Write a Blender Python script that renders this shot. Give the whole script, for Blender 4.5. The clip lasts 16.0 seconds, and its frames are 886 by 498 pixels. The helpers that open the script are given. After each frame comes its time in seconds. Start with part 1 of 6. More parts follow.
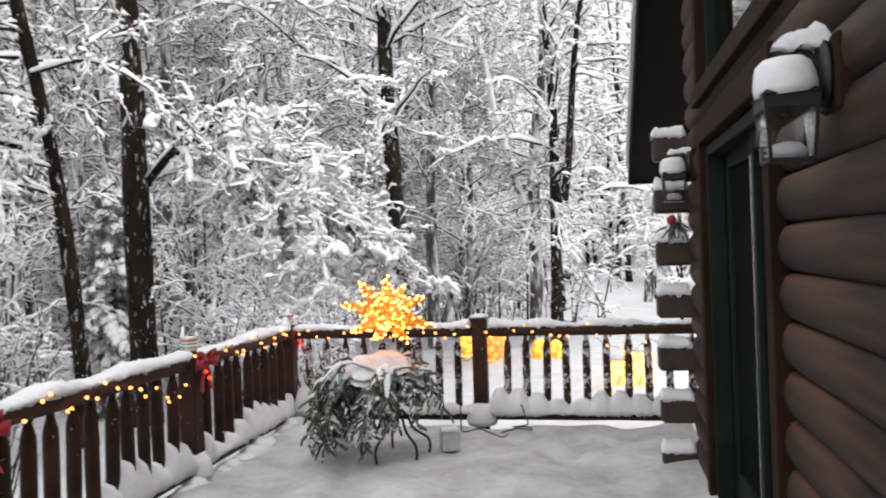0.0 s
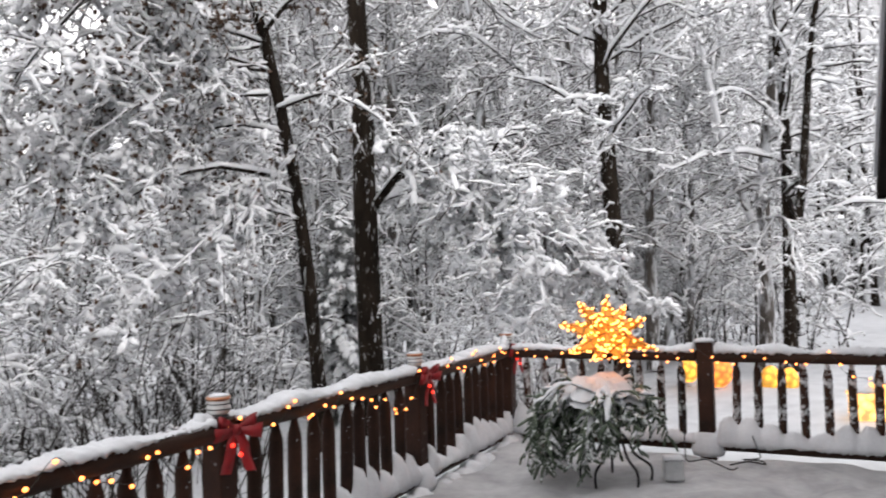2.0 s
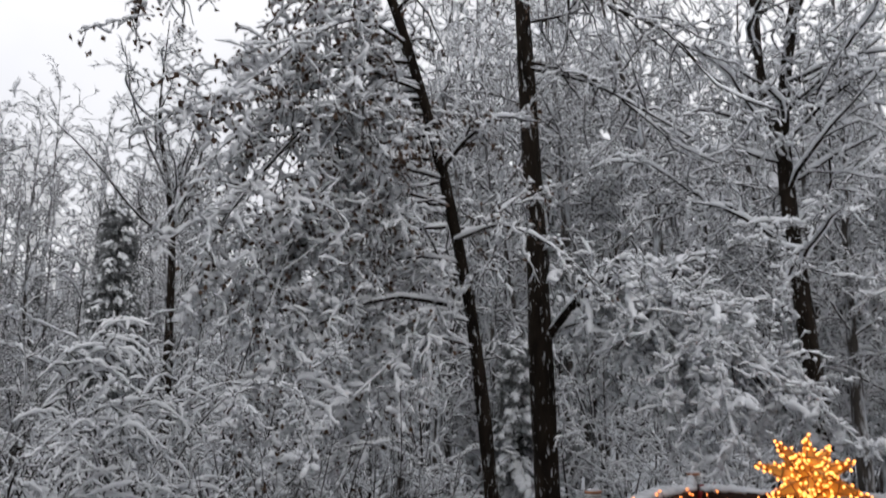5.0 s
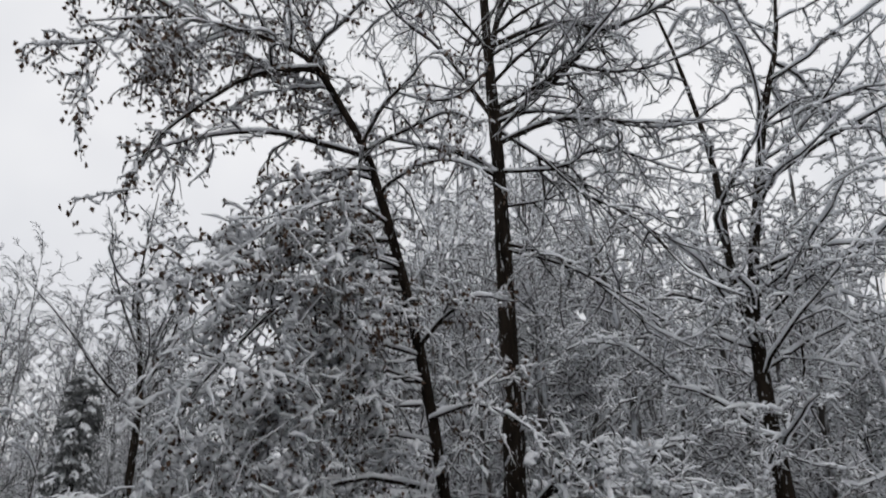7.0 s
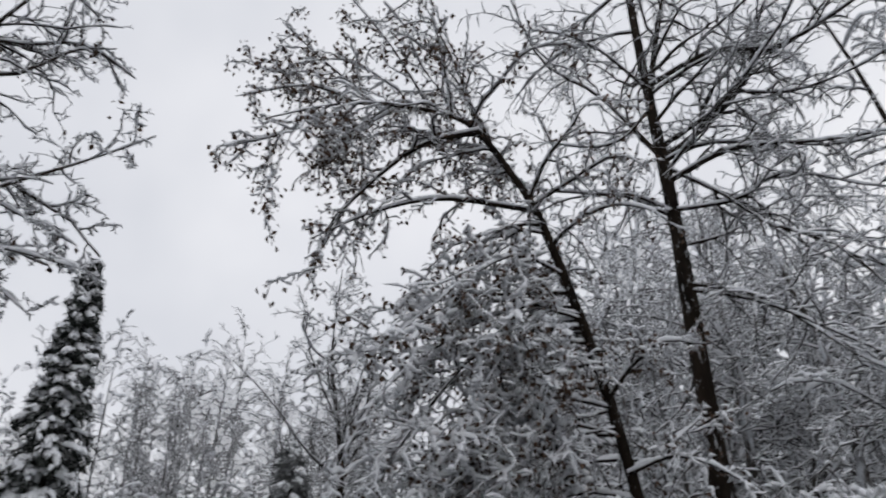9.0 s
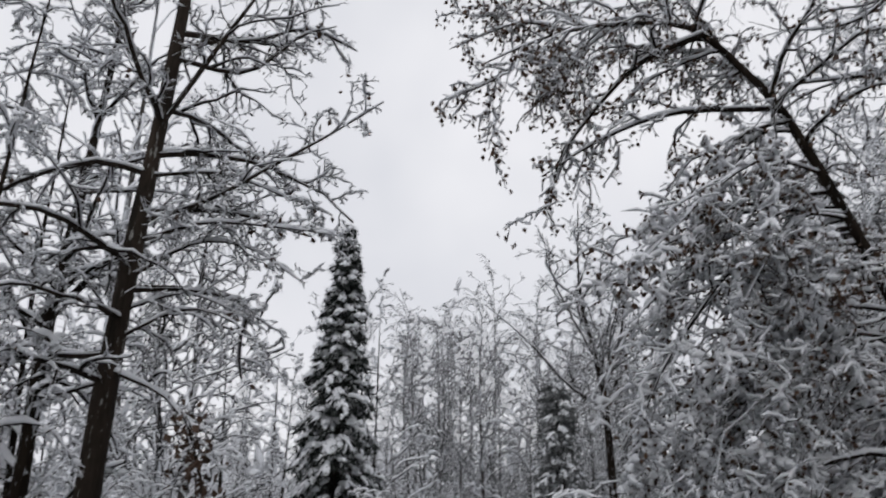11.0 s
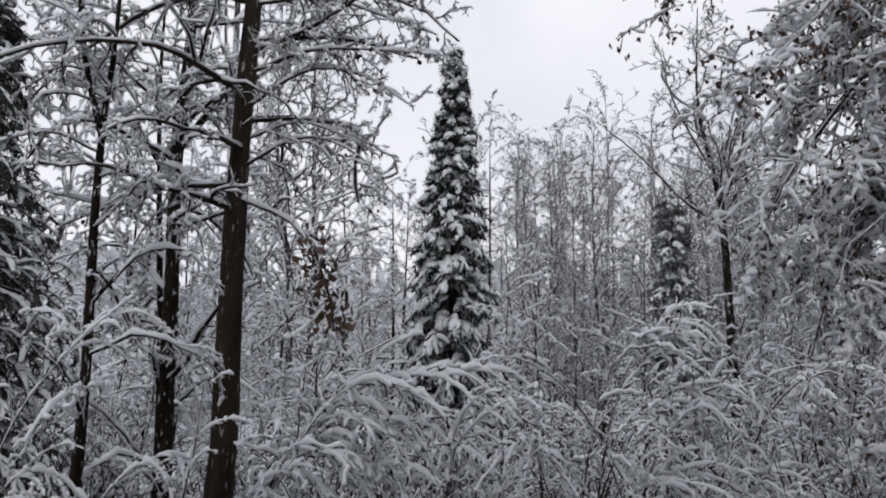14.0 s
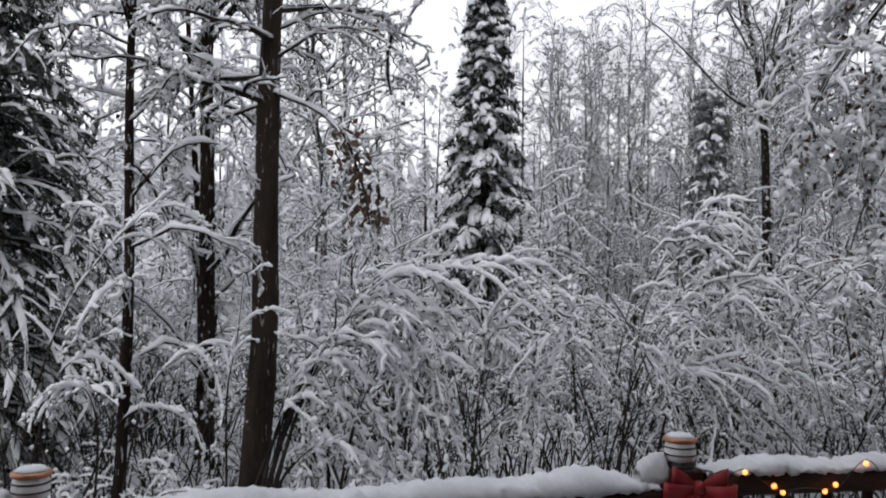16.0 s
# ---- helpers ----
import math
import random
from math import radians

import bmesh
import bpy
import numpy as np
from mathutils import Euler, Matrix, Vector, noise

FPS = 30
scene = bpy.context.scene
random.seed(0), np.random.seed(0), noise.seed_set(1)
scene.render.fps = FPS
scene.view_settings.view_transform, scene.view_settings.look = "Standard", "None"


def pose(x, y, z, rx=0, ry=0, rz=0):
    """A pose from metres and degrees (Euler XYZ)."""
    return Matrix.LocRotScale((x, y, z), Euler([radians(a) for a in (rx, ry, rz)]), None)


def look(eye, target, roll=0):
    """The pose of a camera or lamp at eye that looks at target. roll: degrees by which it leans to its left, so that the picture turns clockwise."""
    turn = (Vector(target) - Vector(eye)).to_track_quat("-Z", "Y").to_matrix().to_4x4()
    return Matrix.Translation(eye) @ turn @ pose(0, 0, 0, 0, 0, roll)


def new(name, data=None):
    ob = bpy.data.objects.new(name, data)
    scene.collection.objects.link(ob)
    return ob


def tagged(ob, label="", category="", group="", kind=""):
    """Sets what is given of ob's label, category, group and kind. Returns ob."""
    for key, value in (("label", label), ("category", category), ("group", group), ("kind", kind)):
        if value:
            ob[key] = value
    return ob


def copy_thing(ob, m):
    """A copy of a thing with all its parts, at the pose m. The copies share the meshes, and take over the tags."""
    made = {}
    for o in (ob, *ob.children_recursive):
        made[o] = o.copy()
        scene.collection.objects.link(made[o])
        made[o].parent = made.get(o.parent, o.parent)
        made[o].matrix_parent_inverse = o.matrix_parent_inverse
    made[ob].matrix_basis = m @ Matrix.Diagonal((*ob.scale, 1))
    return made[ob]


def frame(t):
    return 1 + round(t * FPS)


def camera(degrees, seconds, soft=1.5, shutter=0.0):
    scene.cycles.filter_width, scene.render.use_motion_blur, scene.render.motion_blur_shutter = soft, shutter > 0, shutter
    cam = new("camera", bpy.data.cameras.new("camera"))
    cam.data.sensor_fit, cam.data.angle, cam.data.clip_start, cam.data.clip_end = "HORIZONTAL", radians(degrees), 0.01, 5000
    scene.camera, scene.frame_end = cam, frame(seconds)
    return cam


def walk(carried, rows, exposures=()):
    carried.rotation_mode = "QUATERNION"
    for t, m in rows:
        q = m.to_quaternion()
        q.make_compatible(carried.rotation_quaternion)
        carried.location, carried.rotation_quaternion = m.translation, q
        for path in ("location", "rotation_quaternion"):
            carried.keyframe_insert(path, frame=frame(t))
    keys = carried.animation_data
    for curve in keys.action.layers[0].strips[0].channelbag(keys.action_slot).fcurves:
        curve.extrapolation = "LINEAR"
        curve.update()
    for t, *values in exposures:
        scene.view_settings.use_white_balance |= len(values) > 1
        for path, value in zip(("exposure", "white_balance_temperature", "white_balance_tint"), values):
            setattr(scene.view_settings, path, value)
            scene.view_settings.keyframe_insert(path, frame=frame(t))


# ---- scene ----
cam = camera(58.24, 16.0, soft=1.9, shutter=0.5)
EYE = 1.6
PATH = [  # seconds, offset of the eye in metres, then yaw, pitch and roll in degrees
    (0.0, -0.000, 0.000, 0.000, 10.60, -0.05, -2.00),
    (0.5, -0.004, -0.007, 0.002, 14.00, 0.58, -2.07),
    (1.0, -0.015, -0.010, 0.007, 18.31, 1.63, -2.21),
    (1.5, -0.024, -0.015, 0.008, 22.44, 2.20, -2.00),
    (2.0, -0.034, -0.022, 0.007, 25.86, 1.81, -1.66),
    (2.5, -0.044, -0.032, 0.009, 30.36, 1.43, -1.62),
    (3.0, -0.053, -0.046, 0.010, 34.57, 1.45, -1.48),
    (3.2, -0.054, -0.046, 0.012, 35.35, 1.50, -1.38),
    (5.3, -0.037, -0.003, 0.001, 38.48, 13.42, 0.11),
    (5.5, -0.037, -0.004, 0.002, 38.06, 14.80, 0.25),
    (6.0, -0.034, -0.007, 0.007, 37.18, 17.78, 0.52),
    (6.5, -0.032, -0.015, 0.011, 36.60, 20.97, 0.68),
    (7.0, -0.028, -0.019, 0.014, 36.57, 23.95, 0.49),
    (7.5, -0.029, -0.028, 0.023, 38.06, 26.31, 0.03),
    (8.0, -0.033, -0.025, 0.024, 42.26, 27.72, 0.27),
    (8.5, -0.035, -0.020, 0.023, 46.22, 28.08, 0.67),
    (9.0, -0.040, -0.013, 0.017, 50.54, 27.79, 0.79),
    (9.5, -0.044, -0.011, 0.012, 55.96, 27.09, 1.14),
    (10.0, -0.056, -0.015, 0.006, 61.92, 25.93, 1.30),
    (10.2, -0.059, -0.015, 0.006, 63.64, 25.50, 1.29),
    (12.3, -0.056, -0.011, 0.000, 74.91, 17.76, -0.10),
    (12.5, -0.057, -0.011, -0.002, 75.25, 16.79, 0.03),
    (13.0, -0.052, -0.012, -0.008, 75.93, 14.53, 0.46),
    (13.5, -0.053, -0.014, -0.016, 76.68, 12.39, 0.74),
    (14.0, -0.057, -0.017, -0.018, 77.23, 10.20, 0.88),
    (14.5, -0.063, -0.016, -0.023, 77.84, 8.36, 0.99),
    (15.0, -0.062, -0.018, -0.028, 78.57, 6.63, 1.09),
    (15.5, -0.058, -0.018, -0.032, 79.14, 4.72, 1.09),
    (16.0, -0.074, -0.037, -0.034, 79.39, 2.65, 1.02),
]
EXPOSURES = [(0.0, 0.21, 6780, 13), (1.5, 0.00, 6740, 13), (3.2, -0.38, 6640, 13), (5.3, -1.28, 6420, 12), (7.0, -1.49, 6420, 11), (8.0, -1.65, 6280, 11), (9.0, -1.55, 6300, 12), (10.2, -1.52, 6370, 12), (12.3, -1.44, 6360, 13), (14.5, -1.33, 6340, 13), (15.2, -1.26, 6350, 13), (16.0, -0.97, 6360, 13)]
walk(cam, [(t, pose(x, y, EYE + z, 90 + pitch, 0, yaw) @ pose(0, 0, 0, 0, 0, roll)) for t, x, y, z, yaw, pitch, roll in PATH], EXPOSURES)

# ---- overcast winter sky ----
SUN_UP, SUN_TURN = radians(42), radians(121)
world = bpy.data.worlds.new("overcast_sky")
scene.world = world
world.use_nodes = True
wn, wl = world.node_tree.nodes, world.node_tree.links
wn.clear()
sky = wn.new("ShaderNodeTexSky")
sky.sky_type, sky.sun_disc, sky.sun_elevation, sky.sun_rotation = "NISHITA", False, SUN_UP, SUN_TURN
sky.air_density, sky.dust_density = 1.0, 4.0
sky_bg = wn.new("ShaderNodeBackground")
sky_bg.inputs["Strength"].default_value = 0.06
cloud = wn.new("ShaderNodeTexNoise")
cloud.inputs["Scale"].default_value, cloud.inputs["Detail"].default_value, cloud.inputs["Roughness"].default_value = 2.2, 4.0, 0.5
cloud_ramp = wn.new("ShaderNodeValToRGB")
cloud_ramp.color_ramp.elements[0].position, cloud_ramp.color_ramp.elements[0].color = 0.3, (0.70, 0.722, 0.76, 1)
cloud_ramp.color_ramp.elements[1].position, cloud_ramp.color_ramp.elements[1].color = 0.7, (1.0, 1.0, 1.0, 1)
where = wn.new("ShaderNodeTexCoord")
wl.new(where.outputs["Generated"], cloud.inputs["Vector"])
wl.new(cloud.outputs["Fac"], cloud_ramp.inputs["Fac"])
cloud_bg = wn.new("ShaderNodeBackground")
cloud_bg.inputs["Strength"].default_value = 2.9
wl.new(cloud_ramp.outputs["Color"], cloud_bg.inputs["Color"])
wl.new(sky.outputs["Color"], sky_bg.inputs["Color"])
sky_mix = wn.new("ShaderNodeMixShader")
sky_mix.inputs["Fac"].default_value = 0.88
wl.new(sky_bg.outputs[0], sky_mix.inputs[1])
wl.new(cloud_bg.outputs[0], sky_mix.inputs[2])
wl.new(sky_mix.outputs[0], wn.new("ShaderNodeOutputWorld").inputs["Surface"])
sun = new("sun", bpy.data.lights.new("sun", "SUN"))
sun.data.energy, sun.data.angle, sun.data.color = 0.5, radians(70), (1.0, 0.97, 0.93)
sun.matrix_world = look((30, -18, 32), (0, 0, 0))


# ---- materials ----
def material(name, colours, rough=0.7, scale=8.0, stretch=(1, 1, 1), bump=0.3, bump_size=0.004, fine=60.0, metal=0.0, spots=None, glow=None, island=0.0, shine=0.5):
    """A surface with two scales of variation; spots: (colour, threshold, scale) of patches that lie on it."""
    m = bpy.data.materials.new(name)
    m.use_nodes = True
    n, l = m.node_tree.nodes, m.node_tree.links
    bsdf = n["Principled BSDF"]
    coord = n.new("ShaderNodeTexCoord")
    mapping = n.new("ShaderNodeMapping")
    mapping.inputs["Scale"].default_value = stretch
    l.new(coord.outputs["Object"], mapping.inputs["Vector"])
    big = n.new("ShaderNodeTexNoise")
    big.inputs["Scale"].default_value, big.inputs["Detail"].default_value = scale, 5.0
    l.new(mapping.outputs["Vector"], big.inputs["Vector"])
    small = n.new("ShaderNodeTexNoise")
    small.inputs["Scale"].default_value, small.inputs["Detail"].default_value = fine, 3.0
    l.new(mapping.outputs["Vector"], small.inputs["Vector"])
    ramp = n.new("ShaderNodeValToRGB")
    ramp.color_ramp.elements[0].position, ramp.color_ramp.elements[1].position = 0.3, 0.7
    ramp.color_ramp.elements[0].color, ramp.color_ramp.elements[1].color = (*colours[0], 1), (*colours[1], 1)
    add = n.new("ShaderNodeMath")
    add.operation = "MULTIPLY_ADD"
    add.inputs[1].default_value, add.inputs[2].default_value = 0.35, -0.17
    l.new(small.outputs["Fac"], add.inputs[0])
    total = n.new("ShaderNodeMath")
    l.new(big.outputs["Fac"], total.inputs[0])
    l.new(add.outputs[0], total.inputs[1])
    l.new(total.outputs[0], ramp.inputs["Fac"])
    out = ramp.outputs["Color"]
    if island:
        info = n.new("ShaderNodeObjectInfo")
        hsv = n.new("ShaderNodeHueSaturation")
        span = n.new("ShaderNodeMapRange")
        span.inputs["To Min"].default_value, span.inputs["To Max"].default_value = 1 - island, 1 + island
        l.new(info.outputs["Random"], span.inputs["Value"])
        l.new(span.outputs[0], hsv.inputs["Value"])
        l.new(out, hsv.inputs["Color"])
        out = hsv.outputs["Color"]
    if spots:
        colour, edge, size, *soft = spots
        patch = n.new("ShaderNodeTexNoise")
        patch.inputs["Scale"].default_value, patch.inputs["Detail"].default_value, patch.inputs["Roughness"].default_value = size, 5.0, 0.65
        l.new(mapping.outputs["Vector"], patch.inputs["Vector"])
        cut = n.new("ShaderNodeMapRange")
        cut.inputs["From Min"].default_value, cut.inputs["From Max"].default_value = edge, edge + (soft[0] if soft else 0.05)
        l.new(patch.outputs["Fac"], cut.inputs["Value"])
        mix = n.new("ShaderNodeMix")
        mix.data_type = "RGBA"
        mix.inputs["B"].default_value = (*colour, 1)
        l.new(cut.outputs[0], mix.inputs["Factor"])
        l.new(out, mix.inputs["A"])
        out = mix.outputs["Result"]
    l.new(out, bsdf.inputs["Base Color"])
    bsdf.inputs["Roughness"].default_value, bsdf.inputs["Metallic"].default_value = rough, metal
    bsdf.inputs["Specular IOR Level"].default_value = shine
    if bump:
        b = n.new("ShaderNodeBump")
        b.inputs["Strength"].default_value, b.inputs["Distance"].default_value = bump, bump_size
        l.new(total.outputs[0], b.inputs["Height"])
        l.new(b.outputs[0], bsdf.inputs["Normal"])
    if glow:
        bsdf.inputs["Emission Color"].default_value, bsdf.inputs["Emission Strength"].default_value = (*glow[0], 1), glow[1]
        if len(glow) > 2:  # bulbs behind the cloth: brighter and duller places
            cells = n.new("ShaderNodeTexVoronoi")
            cells.inputs["Scale"].default_value = glow[2]
            l.new(coord.outputs["Object"], cells.inputs["Vector"])
            span = n.new("ShaderNodeMapRange")
            span.inputs["From Min"].default_value, span.inputs["From Max"].default_value = 0.15, 0.75
            span.inputs["To Min"].default_value, span.inputs["To Max"].default_value = glow[1] * 1.8, glow[1] * 0.25
            l.new(cells.outputs["Distance"], span.inputs["Value"])
            l.new(span.outputs[0], bsdf.inputs["Emission Strength"])
    return m


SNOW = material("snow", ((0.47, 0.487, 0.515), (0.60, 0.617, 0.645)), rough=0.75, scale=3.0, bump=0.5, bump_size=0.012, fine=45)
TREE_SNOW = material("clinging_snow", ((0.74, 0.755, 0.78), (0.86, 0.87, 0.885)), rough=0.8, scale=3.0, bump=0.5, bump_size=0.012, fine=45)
# greyer than the other snow: trodden, with shade from house and trees in it
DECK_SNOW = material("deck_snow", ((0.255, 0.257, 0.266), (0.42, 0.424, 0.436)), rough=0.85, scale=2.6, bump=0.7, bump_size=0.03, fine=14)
BARK = material("bark", ((0.007, 0.0055, 0.0042), (0.026, 0.019, 0.014)), rough=0.95, shine=0.08, scale=7, stretch=(1, 1, 0.25), bump=0.9, bump_size=0.02, fine=40, spots=((0.50, 0.51, 0.52), 0.603, 24.0))
BARK_CLEAN = material("smooth_bark", ((0.011, 0.009, 0.007), (0.05, 0.037, 0.028)), rough=0.9, shine=0.12, scale=5, stretch=(1, 1, 0.2), bump=0.8, bump_size=0.015, fine=45, spots=((0.30, 0.295, 0.27), 0.62, 26.0))
# broad snow patches; the haze over farther trunks is painted in with them
HAZED_PLASTER = material("hazed_snowy_bark", ((0.03, 0.026, 0.023), (0.09, 0.078, 0.068)), rough=0.95, scale=7, stretch=(1, 1, 0.25), bump=0.9, bump_size=0.02, fine=40, spots=((0.62, 0.64, 0.67), 0.47, 5.0, 0.12))
# pale tone takes in both snow and the haze of distance
CROWN_MASS = material("distant_snowy_crowns", ((0.26, 0.264, 0.275), (0.76, 0.772, 0.795)), rough=0.95, scale=1.1, stretch=(1, 1, 0.55), bump=0.9, bump_size=0.3, fine=5.5)
TWIG = material("twig_bark", ((0.013, 0.011, 0.010), (0.045, 0.038, 0.033)), rough=0.95, shine=0.1, scale=6, bump=0)
LEAF = material("dead_leaf", ((0.032, 0.018, 0.012), (0.115, 0.068, 0.042)), rough=0.8, scale=5, bump=0)
NEEDLE = material("needles", ((0.011, 0.014, 0.012), (0.034, 0.041, 0.034)), rough=0.8, scale=6, bump=0)
GREY_NEEDLE = material("dusted_needles", ((0.018, 0.021, 0.018), (0.075, 0.082, 0.074)), rough=0.85, scale=6, bump=0, spots=((0.45, 0.46, 0.47), 0.6, 11.0))
FROST_NEEDLE = material("rimed_needles", ((0.075, 0.078, 0.077), (0.31, 0.32, 0.322)), rough=0.8, scale=5, bump=0)
PINE = material("cut_boughs", ((0.022, 0.038, 0.024), (0.075, 0.10, 0.066)), rough=0.7, scale=14, bump=0, spots=((0.66, 0.70, 0.70), 0.55, 16.0))
STAIN = material("dark_stained_timber", ((0.012, 0.0055, 0.0035), (0.042, 0.017, 0.010)), rough=0.65, shine=0.2, scale=4, stretch=(1, 1, 1), bump=0.4, fine=50, island=0.25, spots=((0.50, 0.51, 0.53), 0.66, 24.0))
STAIN_SNOWY = material("snow_plastered_timber", ((0.016, 0.008, 0.005), (0.05, 0.022, 0.013)), rough=0.7, shine=0.2, scale=4, bump=0.5, fine=50, island=0.25, spots=((0.50, 0.51, 0.53), 0.50, 9.0, 0.07))
RAILWOOD = material("dark_stained_rail", ((0.014, 0.007, 0.0045), (0.042, 0.020, 0.012)), rough=0.6, shine=0.2, scale=5, stretch=(1, 0.2, 1), bump=0.4, fine=50)
# orange streaks: warm light reflected off the logs, put into their colour
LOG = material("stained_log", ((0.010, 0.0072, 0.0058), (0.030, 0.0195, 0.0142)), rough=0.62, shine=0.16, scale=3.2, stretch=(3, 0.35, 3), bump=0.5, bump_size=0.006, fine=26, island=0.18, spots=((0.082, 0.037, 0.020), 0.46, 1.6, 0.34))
LOG_END = material("log_end_grain", ((0.011, 0.006, 0.004), (0.032, 0.017, 0.011)), rough=0.7, scale=9, bump=0.5, fine=50)
TRIM = material("brown_trim", ((0.010, 0.0055, 0.0035), (0.022, 0.011, 0.007)), rough=0.7, shine=0.06, scale=4, stretch=(1, 0.3, 0.3), bump=0.3, fine=40)
GREEN = material("dark_green_paint", ((0.004, 0.009, 0.007), (0.009, 0.016, 0.013)), rough=0.6, shine=0.08, scale=5, bump=0.15, fine=60)
BLACK = material("black_metal", ((0.008, 0.008, 0.009), (0.022, 0.022, 0.024)), rough=0.45, scale=12, bump=0.2, fine=80, metal=0.6)
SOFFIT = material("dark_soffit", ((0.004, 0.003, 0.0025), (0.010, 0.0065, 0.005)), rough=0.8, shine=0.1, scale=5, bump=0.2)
RED = material("red_ribbon", ((0.13, 0.003, 0.006), (0.30, 0.007, 0.011)), rough=0.55, scale=9, bump=0.3, fine=40)
COPPER = material("copper_band", ((0.30, 0.13, 0.07), (0.50, 0.25, 0.15)), rough=0.4, scale=14, bump=0.1, metal=0.7)
# mirror metal, used only for the added glint line in the door
GLINT_METAL = material("polished_glint", ((0.62, 0.63, 0.64), (0.78, 0.79, 0.80)), rough=0.16, scale=7, bump=0.1, metal=1.0)
FROST = material("frosted_jar", ((0.50, 0.50, 0.50), (0.72, 0.72, 0.71)), rough=0.35, scale=9, bump=0.1)
WIRE = material("green_wire", ((0.010, 0.014, 0.010), (0.025, 0.030, 0.022)), rough=0.6, scale=20, bump=0)
STARWIRE = material("star_rattan", ((0.42, 0.20, 0.05), (0.62, 0.32, 0.09)), rough=0.6, scale=20, bump=0)
BULB = material("warm_bulb", ((1, 0.62, 0.22), (1, 0.66, 0.28)), rough=0.3, bump=0, glow=((1.0, 0.25, 0.05), 7.0))
STARBULB = material("star_bulb", ((1, 0.6, 0.2), (1, 0.65, 0.25)), rough=0.3, bump=0, glow=((1.0, 0.34, 0.065), 8.5))
STARGLOW = material("lit_amber_lining", ((0.55, 0.26, 0.05), (0.6, 0.3, 0.06)), rough=0.6, scale=9, bump=0, glow=((1.0, 0.36, 0.03), 0.6, 11.0))
REDBULB = material("red_bulb", ((1, 0.1, 0.05), (1, 0.1, 0.05)), rough=0.3, bump=0, glow=((1.0, 0.03, 0.015), 3.0))
YELLOWGLOW = material("lit_yellow_fabric", ((0.5, 0.28, 0.04), (0.55, 0.32, 0.05)), rough=0.6, scale=9, bump=0.2, glow=((1.0, 0.46, 0.06), 1.25, 9.0))
ORANGEGLOW = material("lit_orange_fabric", ((0.5, 0.14, 0.03), (0.55, 0.18, 0.04)), rough=0.6, scale=9, bump=0.2, glow=((1.0, 0.30, 0.04), 1.3, 9.0))
WARMGLOW = material("lit_white_fabric", ((0.55, 0.36, 0.14), (0.6, 0.4, 0.16)), rough=0.6, scale=9, bump=0.2, glow=((1.0, 0.50, 0.14), 2.0, 9.0))
GREYBOX = material("grey_plastic", ((0.36, 0.37, 0.38), (0.48, 0.49, 0.50)), rough=0.5, scale=9, bump=0.1)


def glass(name, tint):
    m = bpy.data.materials.new(name)
    m.use_nodes = True
    b = m.node_tree.nodes["Principled BSDF"]
    b.inputs["Base Color"].default_value = (*tint, 1)
    b.inputs["Roughness"].default_value, b.inputs["IOR"].default_value = 0.02, 1.5
    b.inputs["Transmission Weight"].default_value = 1.0
    return m


def frosted(name, wood, white, edge=0.34):
    """Twigs whose upper faces carry snow and whose undersides show bark."""
    m = bpy.data.materials.new(name)
    m.use_nodes = True
    n, l = m.node_tree.nodes, m.node_tree.links
    bsdf, geo, axis, noise_tex = n["Principled BSDF"], n.new("ShaderNodeNewGeometry"), n.new("ShaderNodeSeparateXYZ"), n.new("ShaderNodeTexNoise")
    coord = n.new("ShaderNodeTexCoord")
    noise_tex.inputs["Scale"].default_value = 16.0
    l.new(coord.outputs["Object"], noise_tex.inputs["Vector"])
    l.new(geo.outputs["Normal"], axis.inputs[0])
    add = n.new("ShaderNodeMath")
    add.operation = "MULTIPLY_ADD"
    add.inputs[1].default_value = 1.5
    l.new(noise_tex.outputs["Fac"], add.inputs[0])
    l.new(axis.outputs["Z"], add.inputs[2])
    cut = n.new("ShaderNodeMapRange")
    cut.inputs["From Min"].default_value, cut.inputs["From Max"].default_value = edge, edge + 0.32
    l.new(add.outputs[0], cut.inputs["Value"])
    mix = n.new("ShaderNodeMix")
    mix.data_type = "RGBA"
    mix.inputs["A"].default_value, mix.inputs["B"].default_value = (*wood, 1), (*white, 1)
    l.new(cut.outputs[0], mix.inputs["Factor"])
    l.new(mix.outputs["Result"], bsdf.inputs["Base Color"])
    bsdf.inputs["Roughness"].default_value = 0.85
    return m


FROSTED = frosted("snow_coated_twig", (0.028, 0.024, 0.022), (0.82, 0.83, 0.85))
# white nearly all round: snow, plus haze put into the farther twigs' colour
HAZED_RIME = frosted("hazed_rime_twig", (0.06, 0.054, 0.05), (0.83, 0.84, 0.86), 0.06)
BARE = frosted("lightly_coated_twig", (0.018, 0.015, 0.013), (0.80, 0.81, 0.83), 0.47)
LAMP_GLASS = glass("clear_lamp_glass", (0.9, 0.92, 0.92))
PANE = glass("window_glass", (0.45, 0.48, 0.48))


# ---- building kit ----
def unit(v):
    return v / np.maximum(np.linalg.norm(v, axis=-1, keepdims=True), 1e-9)


